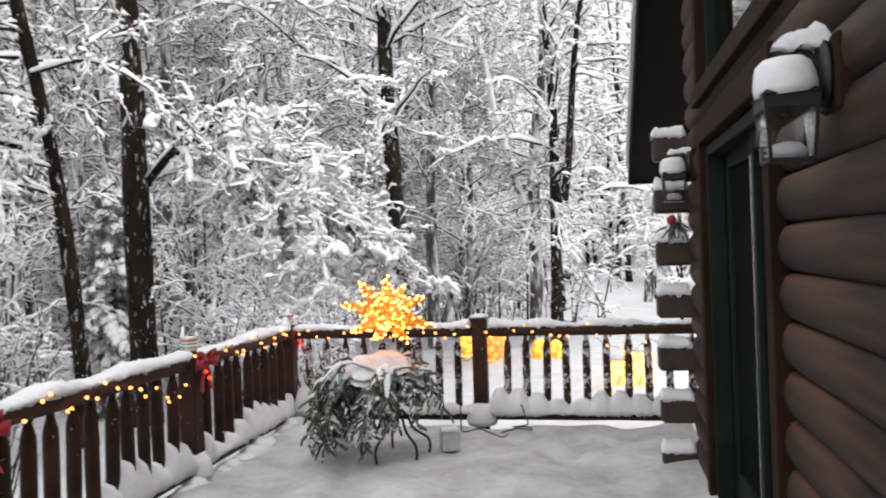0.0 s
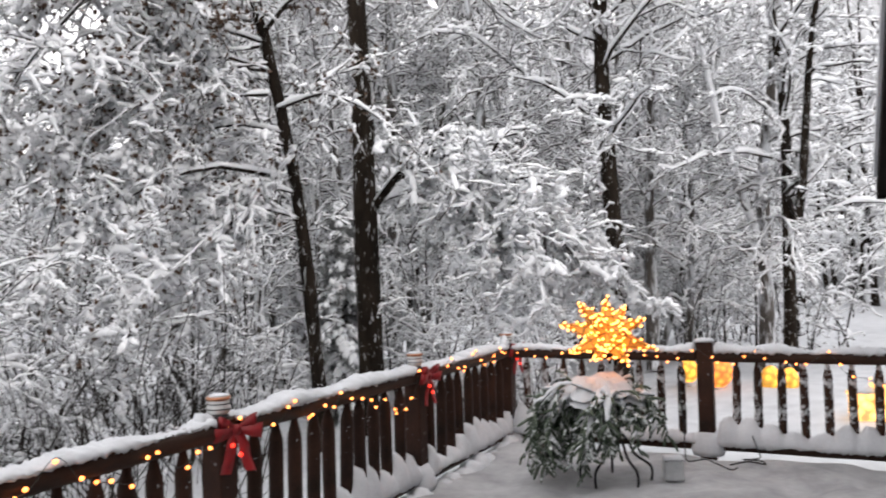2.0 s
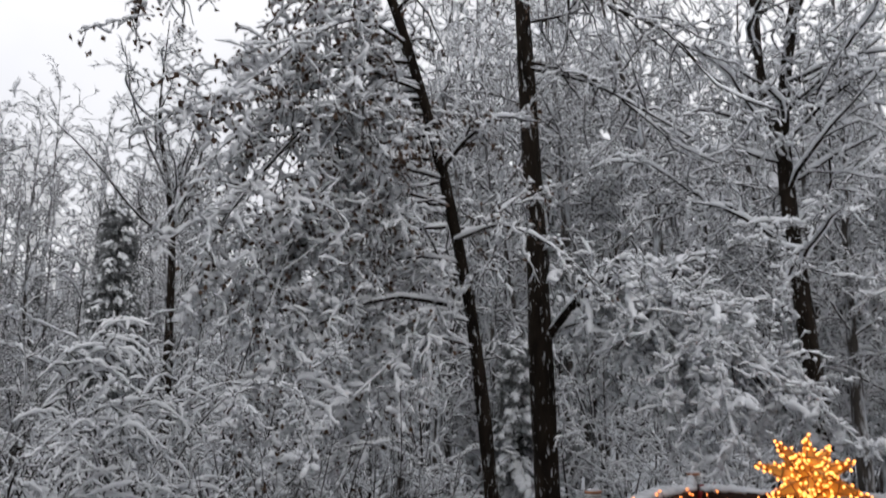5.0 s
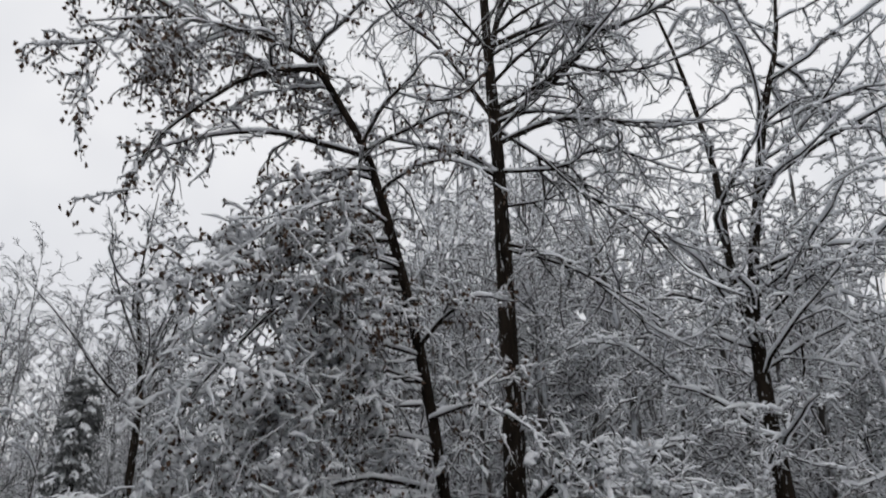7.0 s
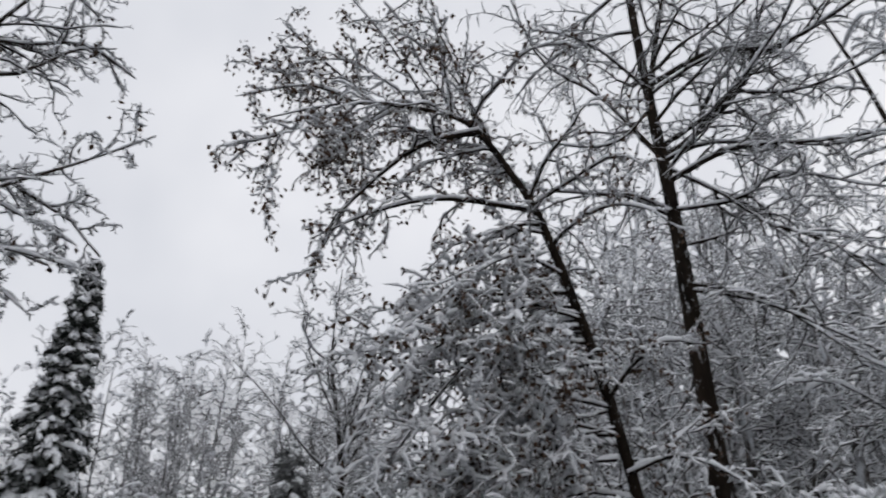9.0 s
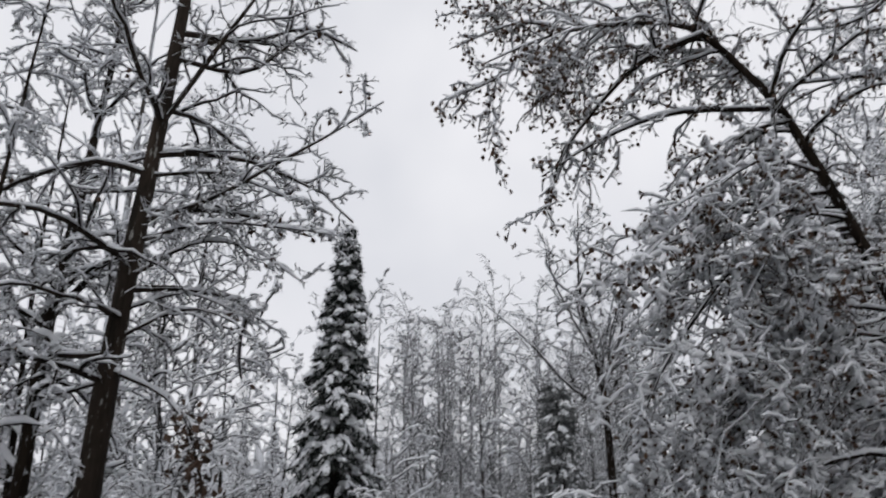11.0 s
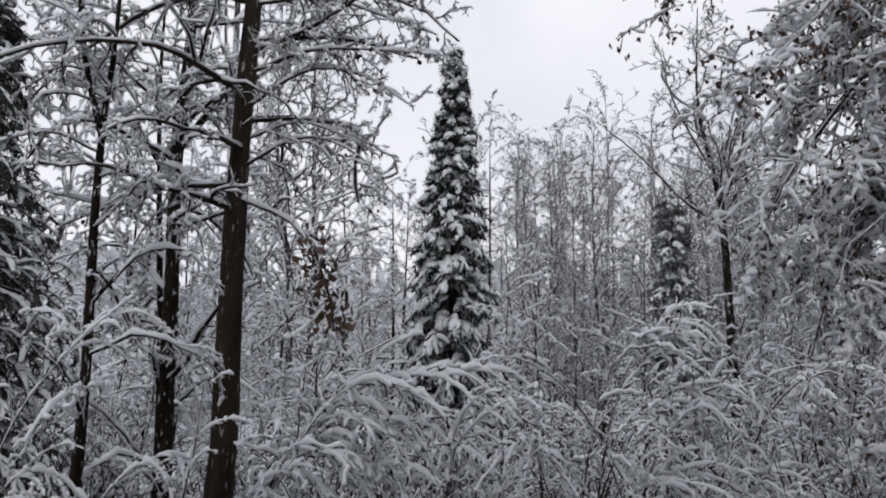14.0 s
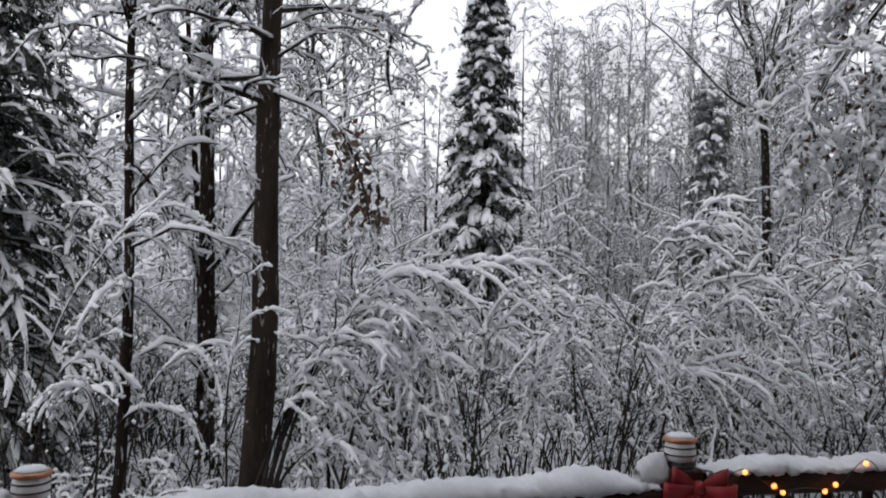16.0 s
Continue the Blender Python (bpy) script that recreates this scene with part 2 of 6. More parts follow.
def quad_mesh(name, blocks, smooth=True):
    """A mesh from blocks of (vertices, quads)."""
    at, vs, fs = 0, [], []
    for v, f in blocks:
        if len(v):
            vs.append(v.reshape(-1, 3))
            fs.append(f.reshape(-1, 4) + at)
            at += len(vs[-1])
    v, f = np.concatenate(vs).astype(np.float32), np.concatenate(fs).astype(np.int32)
    me = bpy.data.meshes.new(name)
    me.vertices.add(len(v))
    me.vertices.foreach_set("co", v.ravel())
    me.loops.add(4 * len(f))
    me.loops.foreach_set("vertex_index", f.ravel())
    me.polygons.add(len(f))
    me.polygons.foreach_set("loop_start", np.arange(0, 4 * len(f), 4, dtype=np.int32))
    me.polygons.foreach_set("use_smooth", np.full(len(f), smooth))
    me.update(calc_edges=True)
    return me


def mesh_part(name, me, mat, parent=None, label=""):
    ob = new(name, me)
    me.materials.append(mat)
    ob.parent = parent
    return tagged(ob, label)


def part(name, bm, mat, parent=None, label="", smooth=False):
    me = bpy.data.meshes.new(name)
    bmesh.ops.recalc_face_normals(bm, faces=bm.faces)
    bm.to_mesh(me)
    bm.free()
    if smooth:
        me.polygons.foreach_set("use_smooth", np.full(len(me.polygons), True))
    return mesh_part(name, me, mat, parent, label)


def thing(name, at, label, category, group="", turn=0.0):
    ob = new(name)
    ob.matrix_basis = pose(*at, 0, 0, turn)
    ob.empty_display_size = 0.1
    return tagged(ob, label, category, group)


def box(size, at=(0, 0, 0), bevel=0.004, bm=None):
    bm = bm or bmesh.new()
    made = bmesh.ops.create_cube(bm, size=1.0, matrix=Matrix.Translation(at) @ Matrix.Diagonal((*size, 1)))
    if bevel:
        edges = {e for v in made["verts"] for e in v.link_edges}
        bmesh.ops.bevel(bm, geom=list(edges), offset=bevel, segments=1, affect="EDGES")
    return bm


def lathe(profile, sides=16, bm=None, m=Matrix()):
    """Turned about z; profile: (radius, height) from the bottom up."""
    bm = bm or bmesh.new()
    rings = []
    for r, z in profile:
        rings.append([bm.verts.new(m @ Vector((r * math.cos(a), r * math.sin(a), z))) for a in np.linspace(0, 2 * math.pi, sides, endpoint=False)])
    for a, b in zip(rings, rings[1:]):
        for i in range(sides):
            bm.faces.new((a[i], a[(i + 1) % sides], b[(i + 1) % sides], b[i]))
    bm.faces.new(rings[0][::-1])
    bm.faces.new(rings[-1])
    return bm


def curve_through(points, n):
    """n + 1 points on a smooth line through the points."""
    p = np.asarray(points, float)
    p = np.concatenate([2 * p[:1] - p[1:2], p, 2 * p[-1:] - p[-2:-1]])
    s = np.linspace(0, len(p) - 3 - 1e-6, n + 1)
    i, f = s.astype(int), (s % 1)[:, None]
    a, b, c, d = p[i], p[i + 1], p[i + 2], p[i + 3]
    return 0.5 * (2 * b + (c - a) * f + (2 * a - 5 * b + 4 * c - d) * f**2 + (3 * b - a - 3 * c + d) * f**3)


def axes_of(P):
    T = unit(np.gradient(P, axis=1))
    ref = np.where(np.abs(T[..., 2:]).mean(1, keepdims=True) > 0.8, [1.0, 0.0, 0.0], [0.0, 0.0, 1.0])
    side = unit(np.cross(T, ref))
    return T, side, np.cross(side, T)


def skin(V):
    """Quads over rings V of shape (lines, points, sides, 3)."""
    m, n, k = V.shape[:3]
    ids = np.arange(m * n * k).reshape(m, n, k)
    a, b = ids[:, :-1], ids[:, 1:]
    return V.reshape(-1, 3), np.stack([a, np.roll(a, -1, 2), np.roll(b, -1, 2), b], -1).reshape(-1, 4)


def mark_stuff(ob):
    ob["kind"] = "stuff"
    return ob


def tubes(P, R, k):
    T, side, up = axes_of(P)
    a = np.arange(k) * 2 * math.pi / k
    V = P[:, :, None] + R[:, :, None, None] * (np.cos(a)[:, None] * side[:, :, None] + np.sin(a)[:, None] * up[:, :, None])
    return skin(V)


def snow_on(P, R, thick, rnd, k=3, wide=0.32, clump=0.65, cling=0.0, sink=0.4):
    """Snow lying along the upper side of branches; less where they stand steep."""
    T, side, up = axes_of(P)
    flat = np.maximum(np.hypot(T[..., 0], T[..., 1]) ** 0.7, cling)
    side = unit(np.stack([T[..., 1], -T[..., 0], 0 * T[..., 0]], -1) + 1e-6)
    lump = np.clip(rnd.normal(1, clump, P.shape[:2]), 0.3, 1.55)
    h = (thick * flat * lump)
    w = (R + wide * thick * lump) * (0.25 + 0.75 * flat)
    h[:, -1] *= 0.5
    w[:, -1] *= 0.5
    base = P + np.stack([0 * h, 0 * h, R * sink - 0.004], -1)
    z = np.array([0, 0, 1.0])
    if k == 3:
        V = np.stack([base - w[..., None] * side, base + h[..., None] * z, base + w[..., None] * side], 2)
    else:
        V = np.stack([base - w[..., None] * side, base - 0.75 * w[..., None] * side + 0.7 * h[..., None] * z, base + h[..., None] * z, base + 0.75 * w[..., None] * side + 0.7 * h[..., None] * z, base + w[..., None] * side], 2)
    return skin(V)


def beads(R, rnd, lump=0.55):
    """Radii of snow-coated twigs, uneven along each twig."""
    return R * rnd.uniform(1 - lump, 1 + lump, R.shape)


def held(P, base, least=0.5):
    """Less snow stays in the high, windy crowns: a share for each line."""
    return np.interp(P[:, :1, 2] + base[2], [4.5, 9.0], [1.0, least])


def clots(P, share, size, rnd):
    """Small lumps of snow caught on twigs: low spindles that follow them."""
    m, n = P.shape[:2]
    row = np.flatnonzero(rnd.random(m) < share)
    size = np.broadcast_to(np.asarray(size, float).reshape(-1), m)[row]
    i = rnd.integers(0, n - 1, len(row))
    a, b = P[row, i], P[row, i + 1]
    d = unit(b - a) * (size * rnd.uniform(0.9, 2.2, len(row)))[:, None]
    d[:, 2] *= 0.6
    mid = a + (b - a) * rnd.random((len(row), 1))
    mid[:, 2] += size * 0.3
    line = np.stack([mid - d, mid - 0.45 * d, mid + 0.4 * d, mid + d], 1)
    r = (size * rnd.uniform(0.5, 1.05, len(row)))[:, None] * np.array([0.15, 0.9, 1.0, 0.15])
    return tubes(line, r, 4)


def grow(start, way, length, radius, n, rnd, droop=0.1, wander=0.12, tip=0.3):
    m = len(start)
    P = np.empty((m, n + 1, 3))
    P[:, 0], d, step = start, unit(way), length / n
    for i in range(n):
        d = d + rnd.normal(0, wander, (m, 3))
        d[:, 2] -= droop * (i + 1) / n
        d = unit(d)
        P[:, i + 1] = P[:, i] + d * step[:, None]
    return P, radius[:, None] * np.linspace(1, tip, n + 1)


def sprout(P, R, per, rnd, lo=0.2, hi=0.98, angle=(35, 65), ratio=(0.3, 0.55), thin=0.6, flat=0.6, rise=0.0, taper=0.5):
    """Starts, directions, lengths and radii of per side shoots on each line."""
    m, n = P.shape[:2]
    s = lo + (hi - lo) * (np.arange(per) + rnd.random((m, per))) / per
    f = s * (n - 1)
    i = np.minimum(f.astype(int), n - 2)
    row = np.arange(m)[:, None]
    a, b = P[row, i], P[row, i + 1]
    start = a + (b - a) * (f - i)[..., None]
    t = unit(b - a)
    q = rnd.normal(0, 1, (m, per, 3))
    q[..., 2] *= flat
    q = unit(q - (q * t).sum(-1, keepdims=True) * t)
    ang = np.radians(rnd.uniform(*angle, (m, per)))[..., None]
    way = t * np.cos(ang) + q * np.sin(ang)
    way[..., 2] += rise
    whole = np.linalg.norm(np.diff(P, axis=1), axis=-1).sum(1)[:, None]
    length = whole * rnd.uniform(*ratio, (m, per)) * (1 - taper * s)
    rad = R[row, i] * thin
    return start.reshape(-1, 3), way.reshape(-1, 3), length.ravel(), rad.ravel()


def leaves_at(spots, size, rnd, hang=0.6):
    """Small curled leaves, each of two quads."""
    m = len(spots)
    d = rnd.normal(0, 0.6, (m, 3))
    d[:, 2] -= hang
    d = unit(d)
    s = unit(np.cross(d, rnd.normal(0, 1, (m, 3))))
    u = np.cross(d, s)
    L = (size * rnd.uniform(0.6, 1.4, m))[:, None]
    tip, mid = spots + d * L, spots + d * L * 0.5
    V = np.stack([spots, mid + s * L * 0.36 + u * L * 0.16, tip, mid - u * L * 0.05, mid - s * L * 0.36 + u * L * 0.16], 1)
    ids = np.arange(m * 5).reshape(m, 5)
    return V.reshape(-1, 3), np.concatenate([ids[:, [0, 1, 2, 3]], ids[:, [0, 3, 2, 4]]])


def broadleaf(label, path, radius, limbs, seed, count=18, low=0.3, reach=0.32, level2=8, level3=6, level4=3, snow=0.03, bark=None, leaves=0, angle=(45, 80), droop=0.12, sides=9, group="", rise=0.1, reach_top=0.5, twig=0.006, lite=False, heavy=1.8, least=0.5, coat=None, spread=1.0, lump=0.55, taper=0.9):
    """A bare snow-laden tree: trunk along path, the limbs given as (points, radius), and count more limbs that spring from the trunk above low."""
    rnd = np.random.default_rng(seed)
    base = np.array(path[0], float)
    ob = thing("tree", base, label, "tree", group)
    spine = curve_through(np.array(path) - base, 22)[None]
    rad = radius * (np.linspace(1, 0.07, 23) ** taper)[None]
    rad = rad * (1 + 0.05 * np.sin(np.arange(23) * 1.9 + seed) + rnd.normal(0, 0.025, 23))
    rad[:, 0] *= 1.12
    wood, fine, white, coated = [tubes(spine, rad, sides)], [], [], []
    big_p, big_r = [], []
    heavy_p, heavy_r = [], []
    for pts, r, *more in limbs:
        p = curve_through(np.array(pts) - base, 10)[None]
        big_p.append(p)
        big_r.append(r * np.linspace(1, 0.25, 11)[None])
        if more:
            heavy_p += [p] * more[0]
            heavy_r += [big_r[-1]] * more[0]
    if count:
        st, wy, ln, rr = sprout(spine, rad, count, rnd, low, 0.97, angle, (reach * 0.7, reach * 1.2), 0.5, 0.5, rise, reach_top)
        p, r = grow(st, wy, ln, np.clip(rr, 0.010, 0.034), 10, rnd, droop, 0.15, 0.3)
        big_p.append(p)
        big_r.append(r)
    P1, R1 = np.concatenate(big_p), np.concatenate(big_r)
    if lite:
        P1, R1 = P1[:, ::2], R1[:, ::2]
        coated.append(tubes(P1, R1 + 0.006, 4))
    else:
        wood.append(tubes(P1, R1, 5))
        white.append(snow_on(P1, R1, snow * 1.7 * held(P1, base, 0.9), rnd, 5, 0.42, 0.7, 0.2, 0.2))
    p, r = grow(*sprout(P1, R1, level2, rnd, 0.1, 0.98, (28, 62), (0.2 * spread, 0.46 * spread), 0.6, 0.3), 6 if lite else 7, rnd, droop * 1.2, 0.27, 0.35)
    r = np.maximum(r, twig)
    q, w = grow(*sprout(p, r, level3, rnd, 0.06, 1.0, (28, 70), (0.16 * spread, 0.42 * spread), 0.6, 0.45), 3, rnd, droop * 1.4, 0.4, 0.45)
    w = np.maximum(w, twig * 0.75)
    ends = [p[:, -1], q[:, -1], q[:, 1]]
    if lite:
        coated += [tubes(p, beads(r * 0.8 + snow * 0.32 * held(p, base, least), rnd, lump), 3), tubes(q, beads(w * 0.7 + snow * 0.34 * held(q, base, least), rnd, lump), 3)]
    else:
        fine += [tubes(p, r, 3), tubes(q, w, 3)]
        white += [snow_on(p, r, snow * 1.15 * held(p, base, (least + 1) / 2), rnd, 3, 0.4, 0.9, 0.1), snow_on(q, w, snow * held(q, base, least), rnd, 3, 0.42, 0.9)]
    white += [clots(q, 0.1 if lite else 0.5, snow * 0.9 * held(q, base, least), rnd), clots(p, 0.4 if lite else 0.8, snow * (0.6 if lite else 1.1) * held(p, base, least), rnd)]
    if heavy_p:
        hp, hr = np.concatenate(heavy_p), np.concatenate(heavy_r)
        white.append(snow_on(hp, hr, snow * 1.5 * np.sqrt(hr[:, :1] / 0.03), rnd, 5, 0.3, 0.3, 0.3, 0.2))
        p, r = grow(*sprout(hp, hr, 9, rnd, 0.12, 1.0, (30, 75), (0.14, 0.40), 0.5, 0.8), 9, rnd, 0.24, 0.22, 0.4)
        q, w = grow(*sprout(p, r, 8, rnd, 0.06, 1.0, (35, 80), (0.16, 0.42), 0.6, 0.7), 3, rnd, 0.10, 0.4, 0.5)
        fine += [tubes(p, np.maximum(r, 0.006), 3), tubes(q, np.maximum(w, 0.004), 3)]
        white += [snow_on(p, r, snow * heavy, rnd, 5, 0.5, 0.8), snow_on(q, w, snow * heavy * 0.8, rnd, 5, 0.6, 0.9)]
        white += [clots(q, share, snow * heavy * size, rnd) for share, size in ((0.7, 0.7), (0.4, 0.5))]
        white += [clots(p, 0.95, snow * heavy * size, rnd) for size in (0.8, 0.65)]
        ends.append(q[:, -1])
    if level4:
        e, v = grow(*sprout(q, w, level4, rnd, 0.1, 1.0, (35, 85), (0.3, 0.75), taper=0.2), 1, rnd, droop, 0.25, 0.6)
        coated.append(tubes(e, beads((twig * 0.5 + snow * 0.25 * held(e, base, least)) * np.array([[1, 0.75]]), rnd, lump), 3))
        ends.append(e[:, -1])
    if not lite and not group:  # snow along leaning stems and stuck to the bark
        white.append(snow_on(spine[:, 4:], rad[:, 4:] * 0.8, snow * 1.5, rnd, 5, 0.2))
        k = 260
        f = rnd.uniform(1, 20, k) * rnd.uniform(0.3, 1.0, k)
        i = f.astype(int)
        mid = spine[0, i] + (spine[0, i + 1] - spine[0, i]) * (f - i)[:, None]
        turn = rnd.normal(3.5, 0.7, k)
        mid += np.stack([np.cos(turn), np.sin(turn), 0 * turn], -1) * (rad[0, i] * 0.98)[:, None]
        white.append(clots(np.stack([mid, mid + (0, 0, 0.05)], 1), 1.0, rnd.uniform(0.003, 0.010, k), rnd))
    mesh_part("trunk", quad_mesh("trunk", wood), bark or (HAZED_PLASTER if lite else BARK), ob)
    if fine:
        mark_stuff(mesh_part("crown", quad_mesh("branches", fine), TWIG, ob))
    if coated:
        mark_stuff(mesh_part("fine_crown", quad_mesh("twigs", coated), coat or (HAZED_RIME if lite else FROSTED), ob, "fine twigs coated with snow"))
    if white:
        mark_stuff(mesh_part("snow", quad_mesh("tree_snow", white), TREE_SNOW, ob, "fresh snow lying along the branches"))
    if leaves:
        spots = np.concatenate(ends)
        spots = spots[rnd.random(len(spots)) < leaves * np.interp(spots[:, 2], [2.5, 6.0], [0.25, 1.0])]
        spots = np.repeat(spots, 3, 0) + rnd.normal(0, 0.045, (3 * len(spots), 3))
        mesh_part("foliage", quad_mesh("leaves", [leaves_at(spots, 0.06, rnd)]), LEAF, ob, "curled dark brown dead leaves")
    return ob


def spruce(label, at, height, spread, seed, whorls=26, per=9, dense=12, snow=0.07, group="", low=0.04, needle=0.16, reps=1, needle_mat=None, cover=0.55):
    rnd = np.random.default_rng(seed)
    ob = thing("spruce", at, label, "tree", group)
    spine = np.array([[(0.05 * math.sin(i), 0.05 * math.cos(i * 1.7), height * i / 12) for i in range(13)]])
    mesh_part("trunk", quad_mesh("trunk", [tubes(spine, height * 0.014 * np.linspace(1, 0.08, 13)[None], 7)]), BARK, ob)
    s = np.repeat(low + (1 - low) * (np.arange(whorls) / whorls) ** 0.95, per) + rnd.normal(0, 0.008, whorls * per)
    s = np.clip(s, 0.02, 0.985)
    turn = rnd.uniform(0, 2 * math.pi, len(s))
    start = np.stack([0 * s, 0 * s, height * s], -1)
    steep = -0.25 + 0.75 * s
    way = np.stack([np.cos(turn), np.sin(turn), steep], -1)
    length = (spread * (1 - s) ** 0.85 + 0.12) * rnd.uniform(0.65, 1.15, len(s))
    P, R = grow(start, way, length, 0.012 + 0.012 * (1 - s), 6, rnd, 0.42, 0.07, 0.35)
    sub, subr = grow(*sprout(P, R, dense, rnd, 0.12, 1.0, (35, 60), (0.28, 0.5), 0.6, 0.35), 3, rnd, 0.5, 0.1, 0.4)
    mark_stuff(mesh_part("crown", quad_mesh("branches", [tubes(P, R, 3), tubes(sub, subr, 3)]), TWIG, ob))
    # needle sprays hang from every shoot as narrow blades
    both = [(P, 2), (sub, reps)]
    blades = []
    for line, times in both:
        m, n = line.shape[:2]
        for _ in range(times):
            i = rnd.integers(0, n - 1, (m, n * 2))
            row = np.arange(m)[:, None]
            a, b = line[row, i], line[row, np.minimum(i + 1, n - 1)]
            root = (a + (b - a) * rnd.random((m, n * 2, 1))).reshape(-1, 3)
            d = rnd.normal(0, 0.55, root.shape) + unit((b - a).reshape(-1, 3)) * 0.5
            d[:, 2] -= 0.45
            d = unit(d) * (needle * rnd.uniform(0.5, 1.1, (len(root), 1)))
            w = unit(np.cross(d, rnd.normal(0, 1, d.shape))) * needle * 0.11
            V = np.stack([root - w, root + w, root + d + 0.3 * w, root + d - 0.3 * w], 1)
            blades.append((V.reshape(-1, 3), np.arange(len(root) * 4).reshape(-1, 4)))
    mark_stuff(mesh_part("needle_foliage", quad_mesh("needles", blades, False), needle_mat or NEEDLE, ob, "dark green needles hanging under snow"))
    pick = rnd.random(len(sub)) < cover
    mark_stuff(mesh_part("snow", quad_mesh("tree_snow", [snow_on(sub[pick], subr[pick] + 0.012, snow, rnd, 5, 0.7, 0.6), snow_on(P[:, 2:], R[:, 2:] + 0.01, snow * 0.8, rnd, 5, 0.7, 0.7)]), TREE_SNOW, ob, "heavy pillows of snow on the boughs"))
    return ob


def bush(label, at, seed, stems=9, height=2.4, lean=0.9, snow=0.03, per=10, per2=5, away=None, group="", droop=0.32, rad=0.014, paths=None, stem_snow=1.2):
    """Saplings bowed over by the snow, rising from one foot."""
    rnd = np.random.default_rng(seed)
    ob = thing("sapling_clump", at, label, "bush", group)
    turn = rnd.uniform(0, 2 * math.pi, stems) if away is None else rnd.normal(away, 0.35, stems)
    way = np.stack([np.cos(turn) * lean * 0.3, np.sin(turn) * lean * 0.3, np.ones(stems)], -1)
    start = np.stack([rnd.normal(0, 0.3, stems), rnd.normal(0, 0.3, stems), np.zeros(stems)], -1)
    push = np.stack([np.cos(turn), np.sin(turn), 0 * turn], -1) * lean
    n = 36 if paths else 22
    P = np.empty((stems, n + 1, 3))
    P[:, 0], d = start, unit(way)
    step = height * rnd.uniform(0.7, 1.3, stems) / n * 1.4
    for i in range(n):
        t = i / n
        d = d + push * (0.02 + 0.10 * t * t) + rnd.normal(0, 0.035, d.shape)
        d[:, 2] -= droop * t**2 * 0.8
        d = unit(d)
        P[:, i + 1] = P[:, i] + d * step[:, None]
    if paths:
        P = np.stack([curve_through(np.array(p) - np.array(at), n) for p in paths])
        stems = len(P)
    R = rad * np.linspace(1.1, 0.3, n + 1)[None] * rnd.uniform(0.7, 1.3, (stems, 1))
    p, r = grow(*(sprout(P, R, per, rnd, 0.4, 0.98, (10, 34), (0.16, 0.46), 0.5, 0.5) if paths else sprout(P, R, per, rnd, 0.3, 1.0, (20, 55), (0.12, 0.34), 0.5, 0.5)), 8, rnd, droop if paths else 0.26, 0.10 if paths else 0.16, 0.4)
    r = np.clip(r, 0.0035, 0.007)
    q, w = grow(*sprout(p, r, per2, rnd, 0.12, 1.0, (28, 65), (0.10, 0.26) if paths else (0.15, 0.4), 0.7, 0.5), 3, rnd, 0.25, 0.3, 0.5)
    w = np.clip(w, 0.003, 0.005)
    e, v = grow(*sprout(np.concatenate([p[:, :4], q]), np.concatenate([r[:, :4], w]), 1 if paths else 3, rnd, 0.1, 1.0, (35, 75), (0.2, 0.5), taper=0.2), 1, rnd, 0.1, 0.2, 0.6)
    mark_stuff(mesh_part("fine_crown", quad_mesh("fine_crown", [tubes(q, beads(w + snow * 0.24, rnd), 3), tubes(e, beads(np.full(v.shape, 0.003 + snow * 0.22) * (1, 0.7), rnd), 3)]), FROSTED, ob, "short twigs coated with snow"))
    mark_stuff(mesh_part("stemwork", quad_mesh("stemwork", [tubes(P, R, 5), tubes(p, r, 3)]), TWIG, ob))
    mark_stuff(mesh_part("snow", quad_mesh("bush_snow", [snow_on(P[:, n // 3 :] if paths else P, R[:, n // 3 :] if paths else R, snow * (stem_snow if paths else 0.55), rnd, 5, 0.45, 0.6, 0.6 if paths else 0.0), snow_on(p, r, snow * (0.78 if paths else 0.62), rnd, 5, 0.45, 0.9, 0.45 if paths else 0.2), clots(p, 0.9, snow * 0.6, rnd), *([snow_on(q, w, snow * 0.55, rnd, 5, 0.5, 0.9, 0.3)] if paths else []), clots(q, 0.2 if group else 0.7, snow * 0.5, rnd)]), TREE_SNOW, ob, "thick fresh snow along every twig"))
    return ob


# ---- ground, deck and house ----
GROUND_Z = -0.6


def ground_height(x, y):
    return GROUND_Z - 0.35 * (1 / (1 + np.exp((x + 6) / 1.5))) + 0.10 * np.sin(x * 0.55 + 1.3) * np.cos(y * 0.43) + 0.05 * np.sin(x * 1.7 + y * 1.1)


def sheet(xs, ys, height):
    X, Y = np.meshgrid(xs, ys, indexing="ij")
    V = np.stack([X, Y, height(X, Y)], -1)
    ids = np.arange(X.size).reshape(X.shape)
    return V.reshape(-1, 3), np.stack([ids[:-1, :-1], ids[1:, :-1], ids[1:, 1:], ids[:-1, 1:]], -1).reshape(-1, 4)


steps = np.sinh(np.linspace(-6.2, 6.2, 150)) * 1.6
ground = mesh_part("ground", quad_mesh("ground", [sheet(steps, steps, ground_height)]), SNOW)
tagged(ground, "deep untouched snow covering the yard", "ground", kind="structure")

RAIL_X, FAR_Y, WALL_X, CORNER_Y, BACK_Y = -2.9, 7.22, 0.78, 5.95, -6.0
COURSE = 0.183

deck = thing("deck", (0, 0, 0), "timber deck under a trodden layer of snow", "deck")
deck["kind"] = "structure"
